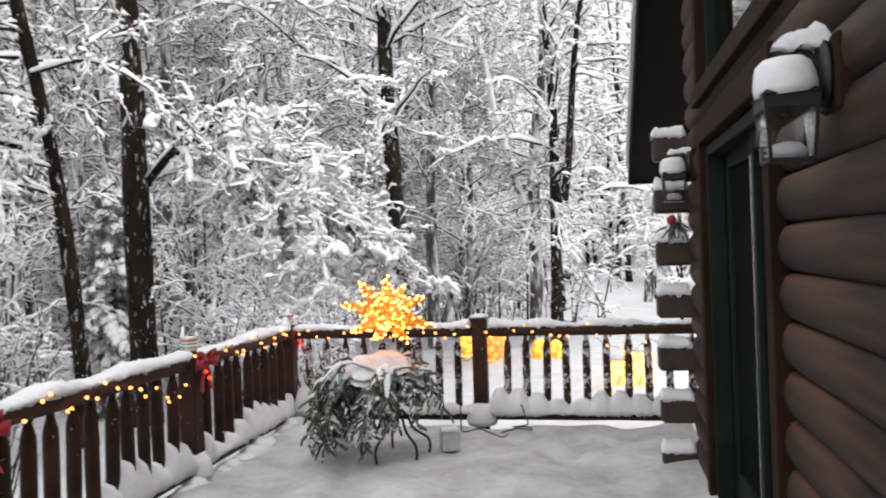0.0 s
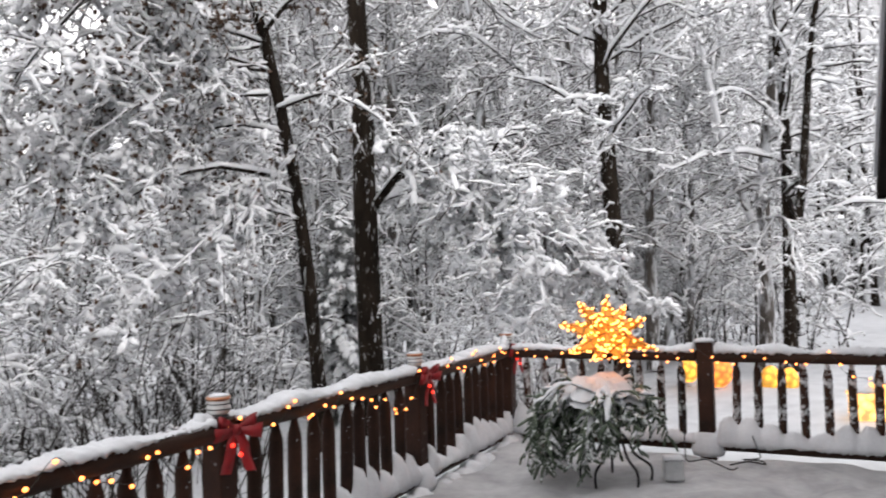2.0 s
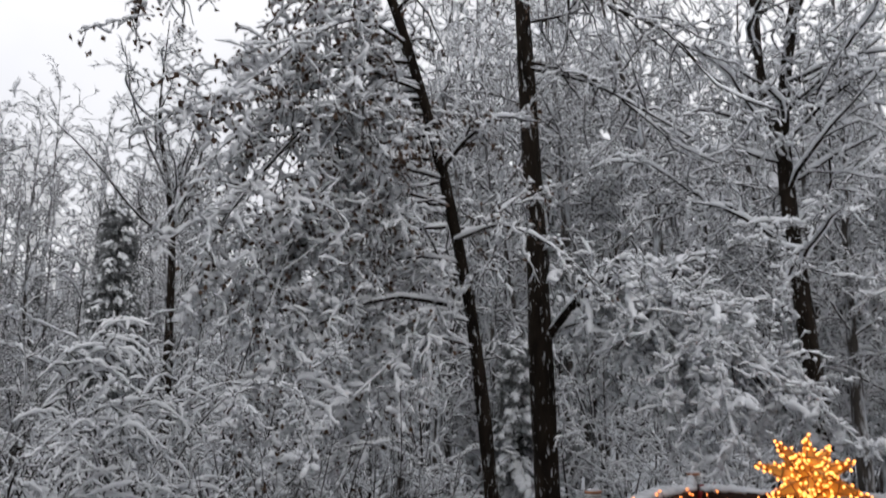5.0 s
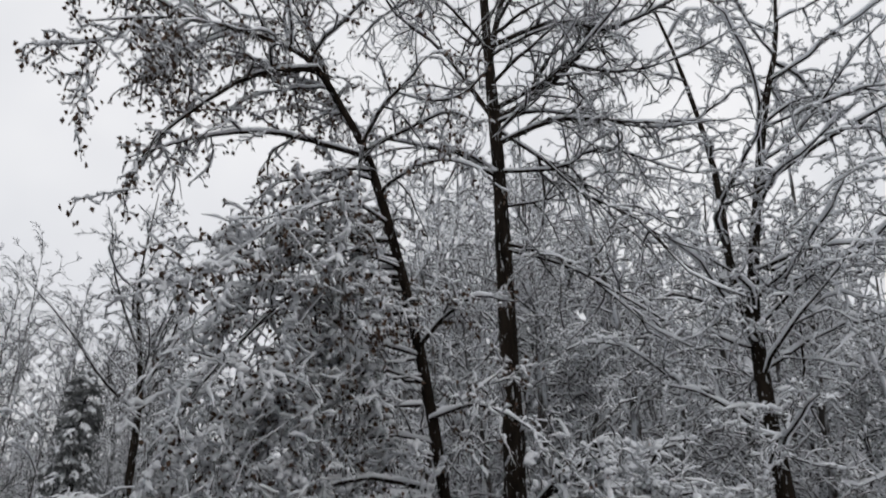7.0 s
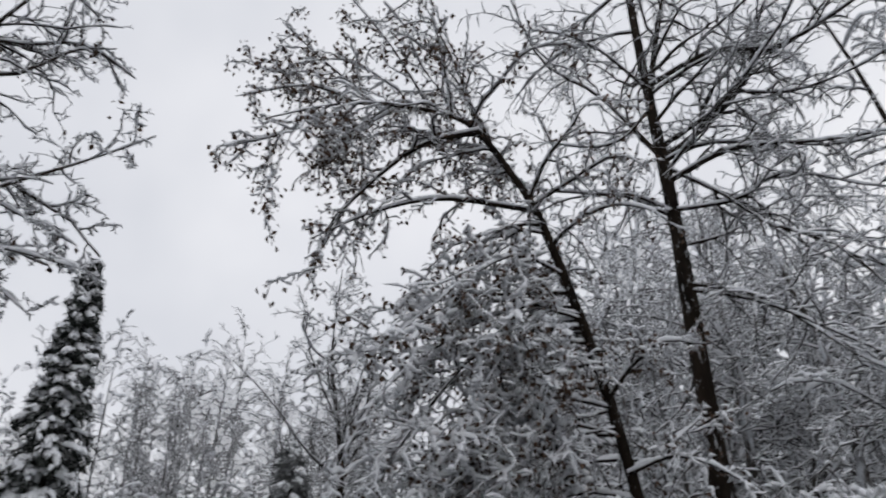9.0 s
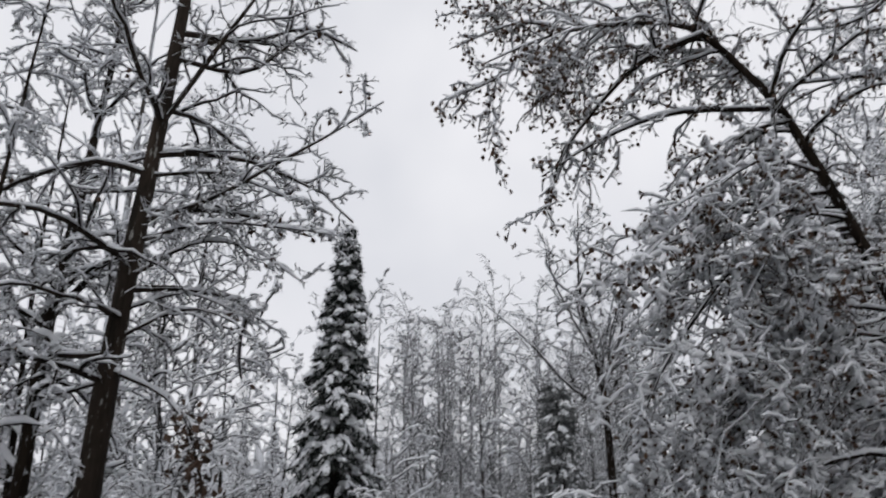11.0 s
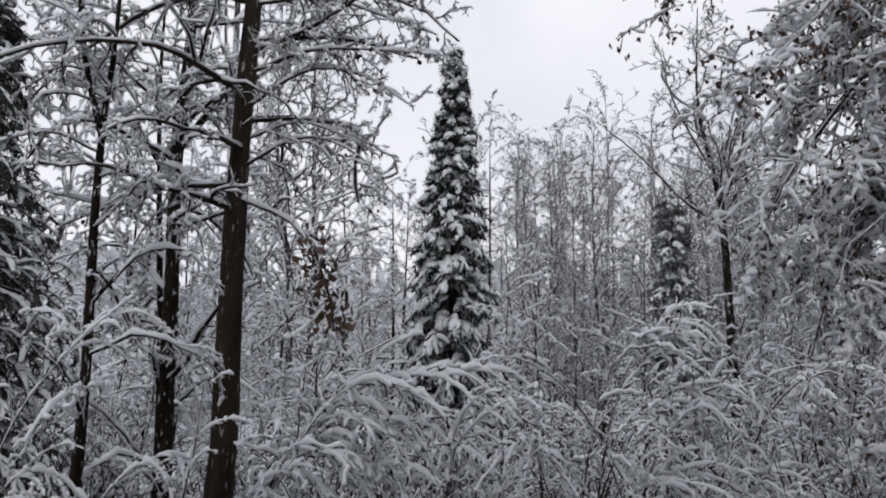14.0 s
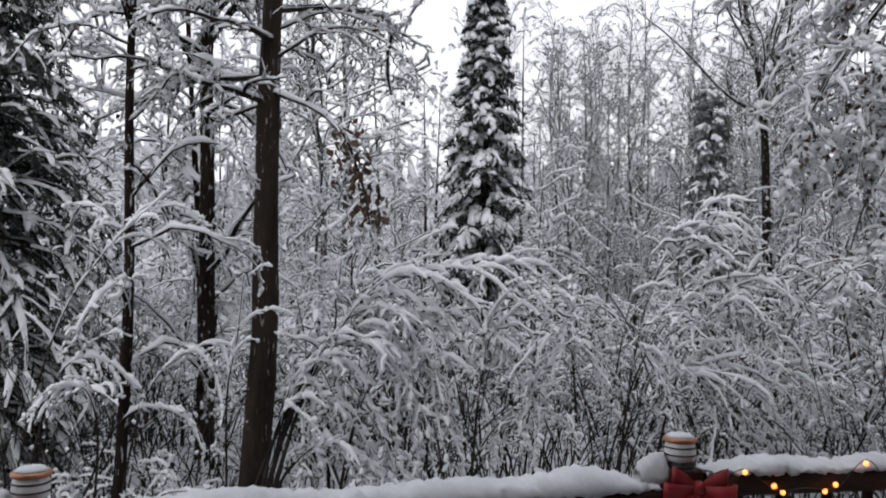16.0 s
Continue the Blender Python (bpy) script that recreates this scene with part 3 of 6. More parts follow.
for i in range(26):
    x = RAIL_X - 0.06 + i * 0.146
    y1 = FAR_Y + 0.1
    part("plank", box((0.138, y1 - BACK_Y, 0.03), (x, (y1 + BACK_Y) / 2, -0.135), 0), RAILWOOD, deck)
part("rim_board", box((0.04, FAR_Y - BACK_Y + 0.24, 0.2), (RAIL_X - 0.16, (FAR_Y + BACK_Y) / 2, -0.22)), RAILWOOD, deck)
part("rim_board", box((4.6, 0.04, 0.2), (-0.78, FAR_Y + 0.14, -0.22)), RAILWOOD, deck)


DENTS = [(random.uniform(-2.7, 0.5), random.uniform(0.5, 7.0), random.uniform(0.008, 0.03), random.uniform(0.05, 0.16)) for _ in range(120)]


def trodden(x, y):
    n = 0.025 * np.sin(x * 2.1 + 0.6 * y) * np.sin(y * 1.3 + 1) + 0.014 * np.sin(x * 5.3 + y * 3.1) + 0.010 * np.sin(x * 9.7 - y * 7.1) + 0.012 * np.sin(x * 6.1 + 2.3 * np.sin(y * 2.7)) * np.sin(y * 4.9 + 1.7 * np.sin(x * 3.3))
    bank = 0.05 * np.exp(-((x - WALL_X) / 0.25) ** 2)
    edge = np.minimum.reduce([(x - RAIL_X + 0.04 - 0.05 * np.sin(y * 6.3) * np.sin(y * 2.1)) / 0.12, (FAR_Y - 0.05 - y) / 0.12, 0 * x + 1])
    for cx, cy, depth, r in DENTS:
        n = n - depth * np.exp(-(((x - cx) / r) ** 2 + ((y - cy) / (1.5 * r)) ** 2) ** 2)
    return n + bank - 0.10 * (1 - np.clip(edge, 0, 1)) ** 1.5


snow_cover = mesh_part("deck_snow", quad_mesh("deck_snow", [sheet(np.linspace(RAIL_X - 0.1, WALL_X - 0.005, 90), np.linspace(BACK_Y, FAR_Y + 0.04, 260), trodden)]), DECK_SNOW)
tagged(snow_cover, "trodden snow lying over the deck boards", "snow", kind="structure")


def snow_ridge(length, width, high, seed, lumps=0.25, dips=0.0):
    """A rounded bank of snow along y with an uneven top."""
    rnd = np.random.default_rng(seed)
    n = int(length / 0.02)
    y = np.linspace(0, length, n + 1)
    wave = 1 + lumps * (np.interp(y, np.linspace(0, length, max(3, int(length / 0.22))), rnd.normal(0, 1, max(3, int(length / 0.22)))) + 0.4 * rnd.normal(0, 0.6, n + 1))
    wave = np.convolve(np.pad(wave, 4, mode="edge"), np.ones(9) / 9, "valid")
    wave = np.clip(wave * (1 - dips * (0.5 + 0.5 * np.cos(y * 2 * math.pi / 0.18)) ** 2), 0.2, 2.2)
    wave[0] = wave[-1] = 0.3
    prof = np.array([(-0.5, -0.05), (-0.52, 0.25), (-0.42, 0.7), (-0.2, 0.95), (0.05, 1.0), (0.3, 0.88), (0.46, 0.55), (0.52, 0.15), (0.48, -0.08)])
    V = np.empty((1, n + 1, len(prof), 3))
    V[0, :, :, 0] = prof[:, 0] * width * (0.75 + 0.25 * wave[:, None]) + rnd.normal(0, 0.004, (n + 1, len(prof)))
    V[0, :, :, 1] = y[:, None]
    V[0, :, :, 2] = prof[:, 1] * high * wave[:, None] + rnd.normal(0, 0.0065, (n + 1, len(prof)))
    return skin(V)


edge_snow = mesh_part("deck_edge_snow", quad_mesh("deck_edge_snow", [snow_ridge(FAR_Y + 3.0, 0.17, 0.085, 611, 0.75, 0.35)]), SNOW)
edge_snow.location = (RAIL_X + 0.10, -3.0, -0.06)
tagged(edge_snow, "broken clumps of snow along the deck edge", "snow", kind="structure")


def baluster_mesh(mat):
    me = bpy.data.meshes.new("baluster")
    bm = lathe([(0.030, 0.08), (0.040, 0.14), (0.043, 0.35), (0.043, 0.66), (0.040, 0.70), (0.022, 0.765), (0.018, 0.83)], 8)
    bm.to_mesh(me)
    bm.free()
    me.polygons.foreach_set("use_smooth", np.full(len(me.polygons), True))
    me.materials.append(mat)
    return me


BALUSTER, SNOWY_BALUSTER = baluster_mesh(STAIN), baluster_mesh(STAIN_SNOWY)


def half_log(length, width, high, rough=0.004, seed=0):
    """A rail of rounded section along y."""
    rnd = np.random.default_rng(seed)
    n, k = max(4, int(length / 0.25)), 10
    P = np.stack([0 * np.arange(n + 1.0), np.linspace(0, length, n + 1), 0 * np.arange(n + 1.0)], -1)[None]
    a = np.arange(k) * 2 * math.pi / k + math.pi / k
    ring = np.stack([width / 2 * np.sign(np.cos(a)) * np.abs(np.cos(a)) ** 0.6, 0 * a, high / 2 * np.sign(np.sin(a)) * np.abs(np.sin(a)) ** 0.6], -1)
    V = P[:, :, None] + ring * (1 + rnd.normal(0, rough * 8, (1, n + 1, 1, 1)))
    return V


def railing(name, at, turn, length, count, spacing, first, label, seed, top=0.855, foot=(0.2, 0.42)):
    ob = thing(name, at, label, "railing", "deck railings", turn)
    handrail = mesh_part("handrail", quad_mesh("handrail", [skin(half_log(length, 0.14, 0.10, seed=seed))]), RAILWOOD, ob)
    handrail.location = (0, 0, top - 0.02)
    bottom_rail = mesh_part("bottom_rail", quad_mesh("bottom_rail", [skin(half_log(length, 0.10, 0.08, seed=seed + 1))]), RAILWOOD, ob)
    bottom_rail.location = (0, 0, 0.06)
    for i in range(count):
        b = new("baluster", SNOWY_BALUSTER if turn else BALUSTER)
        b.parent = ob
        b.matrix_basis = pose(0, first + i * spacing, 0, random.uniform(-1.2, 1.2), random.uniform(-1.2, 1.2), random.uniform(0, 360))
        b.scale = (0.82, 0.82, min(1.0, (top - 0.015) / 0.84)) if turn else (1, 1, min(1.0, (top - 0.015) / 0.84))
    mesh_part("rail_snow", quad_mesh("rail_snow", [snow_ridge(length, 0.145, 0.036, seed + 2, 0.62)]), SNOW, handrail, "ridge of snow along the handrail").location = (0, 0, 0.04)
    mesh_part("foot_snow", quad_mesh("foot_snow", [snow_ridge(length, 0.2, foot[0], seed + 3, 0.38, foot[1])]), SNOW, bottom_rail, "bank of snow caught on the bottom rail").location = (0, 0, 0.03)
    return ob


POSTS = [-0.86, 1.42, 3.18, 5.34, 7.24]
for a, b in zip([-3.0] + POSTS[:-1], POSTS):
    n = int((b - a - 0.2) / 0.18)
    railing("railing", (RAIL_X, a + 0.08, 0), 0, b - a - 0.16, n, 0.18, 0.10 + ((b - a - 0.16) - 0.2 - (n - 1) * 0.18) / 2, "dark-stained log railing topped with a ridge of snow", int(40 + 10 * b), 0.86 if b > 2 else (0.755 if b > 0 else 0.735)).rotation_euler.x = 0.0 if b > 2 else radians(1.5)
for a, b in ((RAIL_X, -1.04), (-1.04, 1.6)):
    n = int((b - a - 0.2) / 0.18)
    railing("railing", (a + 0.08, FAR_Y, 0), -90, b - a - 0.16, n, 0.18, 0.10 + ((b - a - 0.16) - 0.2 - (n - 1) * 0.18) / 2, "dark-stained log railing across the end of the deck", int(90 + 10 * b), 0.85, (0.165, 0.28))


def post(x, y, high, lantern):
    ob = thing("railing_post", (x, y, -0.12), "square dark-stained railing post" + (" with a red bow" if lantern else " capped with snow"), "post", "railing posts")
    w = 0.13
    part("shaft", box((w, w, high + 0.12), (0, 0, (high + 0.12) / 2), 0.008), STAIN, ob)
    part("snow_collar", lathe([(0.13, 0.10), (0.15, 0.15), (0.12, 0.24), (0.085, 0.30)], 14), SNOW, ob, smooth=True)
    if not lantern:
        part("snow_cap", lathe([(0.085, high + 0.12), (0.088, high + 0.135), (0.05, high + 0.15), (0.01, high + 0.153)], 14), SNOW, ob, smooth=True)
    return ob


for y in POSTS:
    post(RAIL_X, y, 0.90 if y > 0 else 0.83, True)
post(-1.04, FAR_Y, 0.955, False)


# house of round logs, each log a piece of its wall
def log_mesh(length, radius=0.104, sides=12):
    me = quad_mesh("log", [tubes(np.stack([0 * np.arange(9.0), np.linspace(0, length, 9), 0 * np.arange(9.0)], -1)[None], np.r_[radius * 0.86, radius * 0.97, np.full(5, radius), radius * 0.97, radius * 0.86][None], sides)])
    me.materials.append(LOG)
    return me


DOOR = (3.22, 5.12, 2.16)
WINDOW = (3.05, 5.12, 2.50, 3.55)
ROOF_PITCH = 0.495


EAVE_Y, EAVE_Z, RIDGE_Y = 9.0, 2.26, 1.0


def roof_z(y):
    return EAVE_Z + ROOF_PITCH * (EAVE_Y - RIDGE_Y - abs(y - RIDGE_Y))


wall_west = new("wall_west")
tagged(wall_west, "gable wall of dark-stained round logs", "wall", kind="structure")
wall_west.location = (WALL_X, 0, 0)
part("wall_core", box((0.10, CORNER_Y - BACK_Y, 2.2), (0.12, (CORNER_Y + BACK_Y) / 2 - 0.0, 0.9), 0), LOG_END, wall_west)
bm = bmesh.new()
gable = [bm.verts.new((0.17, y, z)) for y, z in ((BACK_Y, -0.2), (CORNER_Y, -0.2), (CORNER_Y, roof_z(CORNER_Y)), (RIDGE_Y, roof_z(RIDGE_Y)), (BACK_Y, roof_z(BACK_Y)))]
back = [bm.verts.new(v.co + Vector((0.06, 0, 0))) for v in gable]
bm.faces.new(gable)
bm.faces.new(back[::-1])
for i in range(5):
    bm.faces.new((gable[i], gable[(i + 1) % 5], back[(i + 1) % 5], back[i]))
part("wall_lining", bm, LOG_END, wall_west)
for c in range(36):
    z = -0.0885 + COURSE * c
    spans = [(BACK_Y, CORNER_Y)]
    if z < DOOR[2] + 0.06:
        spans = [(BACK_Y, DOOR[0] - 0.06), (DOOR[1] + 0.08, CORNER_Y)]
    elif WINDOW[2] - 0.02 < z < WINDOW[3] + 0.1:
        spans = [(BACK_Y, WINDOW[0] - 0.08), (WINDOW[1] + 0.08, CORNER_Y)]
    for a, b in spans:
        room = (roof_z(RIDGE_Y) - z - 0.1) / ROOF_PITCH
        top, low = min(b, RIDGE_Y + room), max(a, RIDGE_Y - room)
        if top - low < 0.15:
            continue
        o = new("log", log_mesh(top - low))
        o.parent, o.location, o.scale = wall_west, (-0.042, low, z), (0.6, 1, 1)

# corner: every second log of the end wall runs out past the corner
end_wall = new("wall_north")
tagged(end_wall, "end wall of dark-stained logs with crossing corners", "wall", kind="structure")
end_wall.location = (WALL_X, CORNER_Y, 0)
part("wall_core", box((6.0, 0.16, 4.0), (3.1, 0.0, 1.8), 0), LOG_END, end_wall)
for k in range(8):
    z = 0.085 + 0.376 * k - 0.085
    if z > 2.4:
        break
    part("log_end", box((0.34 + random.uniform(-0.01, 0.01), 0.17, 0.168), (-0.16, 0, z), 0.018), LOG_END, end_wall)
    V, F = snow_ridge(0.24, 0.18, 0.085, 300 + k, 0.12)
    o = mesh_part("end_snow", quad_mesh("end_snow", [(V, F)]), SNOW, end_wall, "cake of snow on a log end")
    o.matrix_basis = pose(-0.335, 0, z + 0.083, 0, 0, -90)
for nm, size, at in (("wall_east", (0.2, CORNER_Y - BACK_Y, 2.8), (WALL_X + 6.1, (CORNER_Y + BACK_Y) / 2, 1.2)), ("wall_south", (6.0, 0.2, 2.8), (WALL_X + 3.1, BACK_Y, 1.2))):
    tagged(part(nm, box(size, at, 0), LOG_END), "plain log wall of the cabin", "wall", kind="structure")

# roof: two slopes with soffit, rake boards and snow
roof = new("roof")
tagged(roof, "snow-covered cabin roof with dark soffit and rake boards", "roof", kind="structure")
for y0, z0, y1, z1 in ((EAVE_Y, EAVE_Z, RIDGE_Y, roof_z(RIDGE_Y)), (2 * RIDGE_Y - EAVE_Y, EAVE_Z, RIDGE_Y, roof_z(RIDGE_Y))):
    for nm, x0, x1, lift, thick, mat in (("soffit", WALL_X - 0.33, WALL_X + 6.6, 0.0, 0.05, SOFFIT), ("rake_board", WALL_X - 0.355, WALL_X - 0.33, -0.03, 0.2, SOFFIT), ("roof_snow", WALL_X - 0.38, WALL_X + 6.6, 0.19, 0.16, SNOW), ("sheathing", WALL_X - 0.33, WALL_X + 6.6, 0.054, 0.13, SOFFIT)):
        bm = bmesh.new()
        ends = [[bm.verts.new((x, y, z + lift + d)) for x in (x0, x1) for d in (0, thick)] for y, z in ((y0, z0), (y1, z1))]
        a, b = ends
        for i, j in ((0, 1), (1, 3), (3, 2), (2, 0)):
            bm.faces.new((a[i], a[j], b[j], b[i]))
        for e in (a, b):
            bm.faces.new((e[0], e[1], e[3], e[2]))
        part(nm, bm, mat, roof)
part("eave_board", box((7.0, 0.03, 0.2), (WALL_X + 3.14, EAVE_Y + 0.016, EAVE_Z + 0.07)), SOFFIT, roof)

# patio door
door = new("door_1")
tagged(door, "closed dark green patio door with a screen panel", "door", kind="structure")
door.location = (WALL_X, 0, 0)
y0, y1, top = DOOR
for nm, size, at, mat in (
    ("casing", (0.07, 0.11, top + 0.15), (-0.085, y0, top / 2), TRIM),
    ("casing", (0.07, 0.11, top + 0.15), (-0.085, y1, top / 2), TRIM),
    ("head_casing", (0.07, y1 - y0 + 0.26, 0.14), (-0.09, (y0 + y1) / 2, top + 0.09), TRIM),
    ("frame", (0.10, 0.06, top), (-0.03, y1 - 0.09, top / 2), GREEN),
    ("frame", (0.10, 0.06, top), (-0.03, y0 + 0.09, top / 2), GREEN),
    ("head_frame", (0.10, y1 - y0 - 0.24, 0.06), (-0.03, (y0 + y1) / 2, top - 0.03), GREEN),
    ("sill", (0.16, y1 - y0, 0.05), (-0.05, (y0 + y1) / 2, 0.0), TRIM),
):
    part(nm, box(size, at, 0.006), mat, door)
for i, (a, b, x) in enumerate(((y0 + 0.12, 4.02, 0.0), (3.96, y1 - 0.12, 0.045))):
    sash = part("sash", box((0.03, 0.09, top - 0.1), (x - 0.01, a + 0.045, top / 2), 0.004), GREEN, door)
    part("stile", box((0.03, 0.09, top - 0.1), (x - 0.01, b - 0.045, top / 2), 0.004), GREEN, sash)
    part("stile", box((0.03, b - a - 0.18, 0.10), (x - 0.01, (a + b) / 2, top - 0.10), 0.004), GREEN, sash)
    part("stile", box((0.03, b - a - 0.18, 0.16), (x - 0.01, (a + b) / 2, 0.13), 0.004), GREEN, sash)
    part("pane", box((0.008, b - a - 0.16, top - 0.3), (x, (a + b) / 2, top / 2 + 0.03), 0), PANE, sash)
# added strip: stands for the bright reflection in the gap between the panels
part("meeting_strip", box((0.009, 0.006, top - 0.34), (-0.031, 3.955, top / 2), 0.001), GLINT_METAL, door, "thin bright strip added for the glint where the panels meet")
# near-black sheet behind the glass: the unlit room's darkness given as colour
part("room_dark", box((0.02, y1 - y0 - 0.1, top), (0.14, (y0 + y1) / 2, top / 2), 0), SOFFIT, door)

# gable window
window = new("window_1")
tagged(window, "tall gable window with brown trim reflecting the trees", "window", kind="structure")
window.location = (WALL_X, 0, 0)
y0, y1, z0, z1 = WINDOW
for nm, size, at, mat in (
    ("window_sill", (0.10, y1 - y0 + 0.2, 0.10), (-0.09, (y0 + y1) / 2, z0 - 0.03), TRIM),
    ("window_casing", (0.07, 0.11, z1 - z0 + 0.1), (-0.085, y1 + 0.02, (z0 + z1) / 2), TRIM),
    ("window_casing", (0.07, 0.11, z1 - z0 + 0.1), (-0.085, y0 - 0.02, (z0 + z1) / 2), TRIM),
    ("window_head", (0.07, y1 - y0 + 0.2, 0.12), (-0.088, (y0 + y1) / 2, z1 + 0.02), TRIM),
    ("window_frame", (0.06, 0.08, z1 - z0), (-0.03, y1 - 0.08, (z0 + z1) / 2), GREEN),
    ("window_frame", (0.06, 0.08, z1 - z0), (-0.03, y0 + 0.08, (z0 + z1) / 2), GREEN),
    ("window_frame", (0.06, y1 - y0 - 0.24, 0.07), (-0.03, (y0 + y1) / 2, z0 + 0.05), GREEN),
    ("pane", (0.008, y1 - y0 - 0.2, z1 - z0 - 0.1), (0.0, (y0 + y1) / 2, (z0 + z1) / 2), PANE),
    # last piece: dark sheet painted near-black in place of the room's shade
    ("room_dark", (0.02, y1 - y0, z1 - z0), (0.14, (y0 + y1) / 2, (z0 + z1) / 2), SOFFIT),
):
    part(nm, box(size, at, 0.005 if "pane" not in nm else 0), mat, window)


# ---- the trees that stand out ----
TALL = "tall bare hardwood with snow along its limbs"
low_limb = np.array([(-5.65, 9.44, 2.58), (-4.95, 9.15, 3.06), (-4.28, 8.93, 3.19), (-3.71, 8.96, 2.81), (-3.09, 8.98, 2.26), (-2.54, 9.15, 1.52)])
spray_rnd = np.random.default_rng(43)


def hanging_spray(f):
    """A side branch of the low limb, pulled down by its snow."""
    a, b = low_limb[int(f)], low_limb[int(f) + 1]
    start, turn, out = a + (b - a) * (f % 1), spray_rnd.normal(0.1, 0.55), spray_rnd.uniform(0.7, 1.4)
    way = np.array([math.cos(turn), math.sin(turn) - 0.1, 0])
    fall = spray_rnd.uniform(0.5, 1.0) * (start[2] - 0.45)
    return [tuple(start + way * out * t + np.array([0, 0, 0.10 * math.sin(math.pi * min(1, 1.8 * t)) - fall * t**1.6])) for t in (0, 0.3, 0.65, 1.0)]


broadleaf("tall straight hardwood with dark lichen-flecked bark and snowy limbs", [(-5.71, 9.40, -0.54), (-5.73, 9.39, 0.33), (-5.76, 9.37, 2.56), (-5.76, 9.37, 3.74), (-5.81, 9.34, 5.76), (-5.86, 9.31, 7.85), (-5.97, 9.24, 10.04), (-6.18, 9.34, 12.80), (-6.37, 9.45, 16.19)], 0.20, [
    (low_limb, 0.065, 3),
    ([(-5.70, 9.41, 2.49), (-5.34, 9.84, 2.88), (-4.86, 10.42, 2.85), (-3.93, 10.81, 2.10)], 0.035, 3),
    ([(-5.24, 9.45, 2.96), (-4.47, 9.17, 2.67), (-3.79, 9.15, 1.95), (-3.43, 9.18, 1.09)], 0.03, 3),
    ([(-5.91, 9.28, 8.74), (-5.01, 9.79, 9.50), (-4.56, 10.01, 10.19), (-4.28, 10.13, 11.16), (-3.76, 10.34, 12.22)], 0.06),
    ([(-5.88, 9.30, 8.34), (-4.77, 9.36, 8.42), (-3.57, 9.34, 7.90), (-2.59, 9.66, 7.73)], 0.05),
    ([(-5.83, 9.33, 6.50), (-4.78, 9.35, 5.97), (-3.75, 9.27, 5.14), (-3.24, 9.46, 4.71)], 0.04),
    ([(-5.89, 9.29, 8.74), (-6.62, 8.78, 10.19), (-7.36, 8.17, 11.16), (-7.78, 7.78, 12.99)], 0.05),
    ([(-5.86, 9.31, 7.20), (-5.45, 10.24, 7.64), (-4.88, 10.96, 8.25), (-3.91, 11.35, 7.98)], 0.035),
    ([(-5.86, 9.31, 7.70), (-6.47, 8.90, 8.21), (-7.22, 8.30, 8.21), (-7.78, 7.78, 7.70)], 0.035),
    ([(-5.92, 9.26, 8.71), (-5.20, 9.34, 8.72), (-4.34, 9.44, 8.33), (-3.40, 9.49, 7.82), (-2.49, 9.46, 7.59)], 0.040),
    ([(-5.93, 9.26, 8.99), (-5.28, 9.55, 9.33), (-4.74, 9.74, 9.65), (-4.35, 9.83, 10.29), (-4.15, 9.83, 11.11), (-3.88, 9.85, 12.06)], 0.050),
    ([(-5.92, 9.26, 10.26), (-4.93, 9.64, 10.58), (-4.08, 9.85, 10.15), (-3.12, 10.03, 10.31), (-2.17, 10.11, 10.52), (-1.45, 10.07, 10.38)], 0.050),
    ([(-5.96, 9.24, 9.81), (-6.28, 8.82, 9.17), (-6.61, 8.37, 8.96), (-7.03, 7.80, 9.03)], 0.035),
    ([(-5.88, 9.29, 8.62), (-5.04, 9.45, 7.77), (-4.46, 9.42, 7.03), (-3.71, 9.44, 6.44), (-3.08, 9.37, 5.48), (-2.40, 9.27, 4.97)], 0.045),
    ([(-5.81, 9.33, 6.59), (-4.92, 9.49, 6.16), (-4.24, 9.48, 5.50), (-3.67, 9.39, 4.88), (-3.13, 9.27, 4.48)], 0.040),
    ([(-5.95, 9.24, 9.98), (-5.84, 9.39, 11.01), (-5.67, 9.57, 12.17), (-5.55, 9.72, 13.86)], 0.070),
    ([(-6.02, 9.20, 10.27), (-6.39, 8.70, 10.95), (-6.71, 8.20, 11.26), (-7.07, 7.62, 11.29)], 0.035),
    ([(-4.81, 9.88, 9.77), (-3.91, 9.87, 9.24), (-2.95, 9.81, 9.06), (-2.09, 9.66, 9.07)], 0.035),
    ([(-5.84, 9.31, 7.82), (-4.94, 9.59, 7.72), (-4.25, 9.70, 7.90), (-3.17, 9.89, 7.21), (-2.58, 9.85, 7.04)], 0.035),
] + [(hanging_spray(1.1 + 0.2 * i), 0.018, 1) for i in range(18)], 11, count=8, low=0.6, reach=0.28, level2=13, level3=9, level4=2, snow=0.025, reach_top=0.3, rise=-0.05, angle=(65, 95), heavy=2.5, least=0.5, coat=BARE, spread=1.25, taper=0.68)
arch_rnd = np.random.default_rng(41)
lean_spine = np.array([(-5.54, 7.35, 3.17), (-5.63, 7.15, 4.08), (-5.72, 6.94, 5.00), (-5.79, 6.62, 5.77), (-5.85, 6.30, 6.55)])


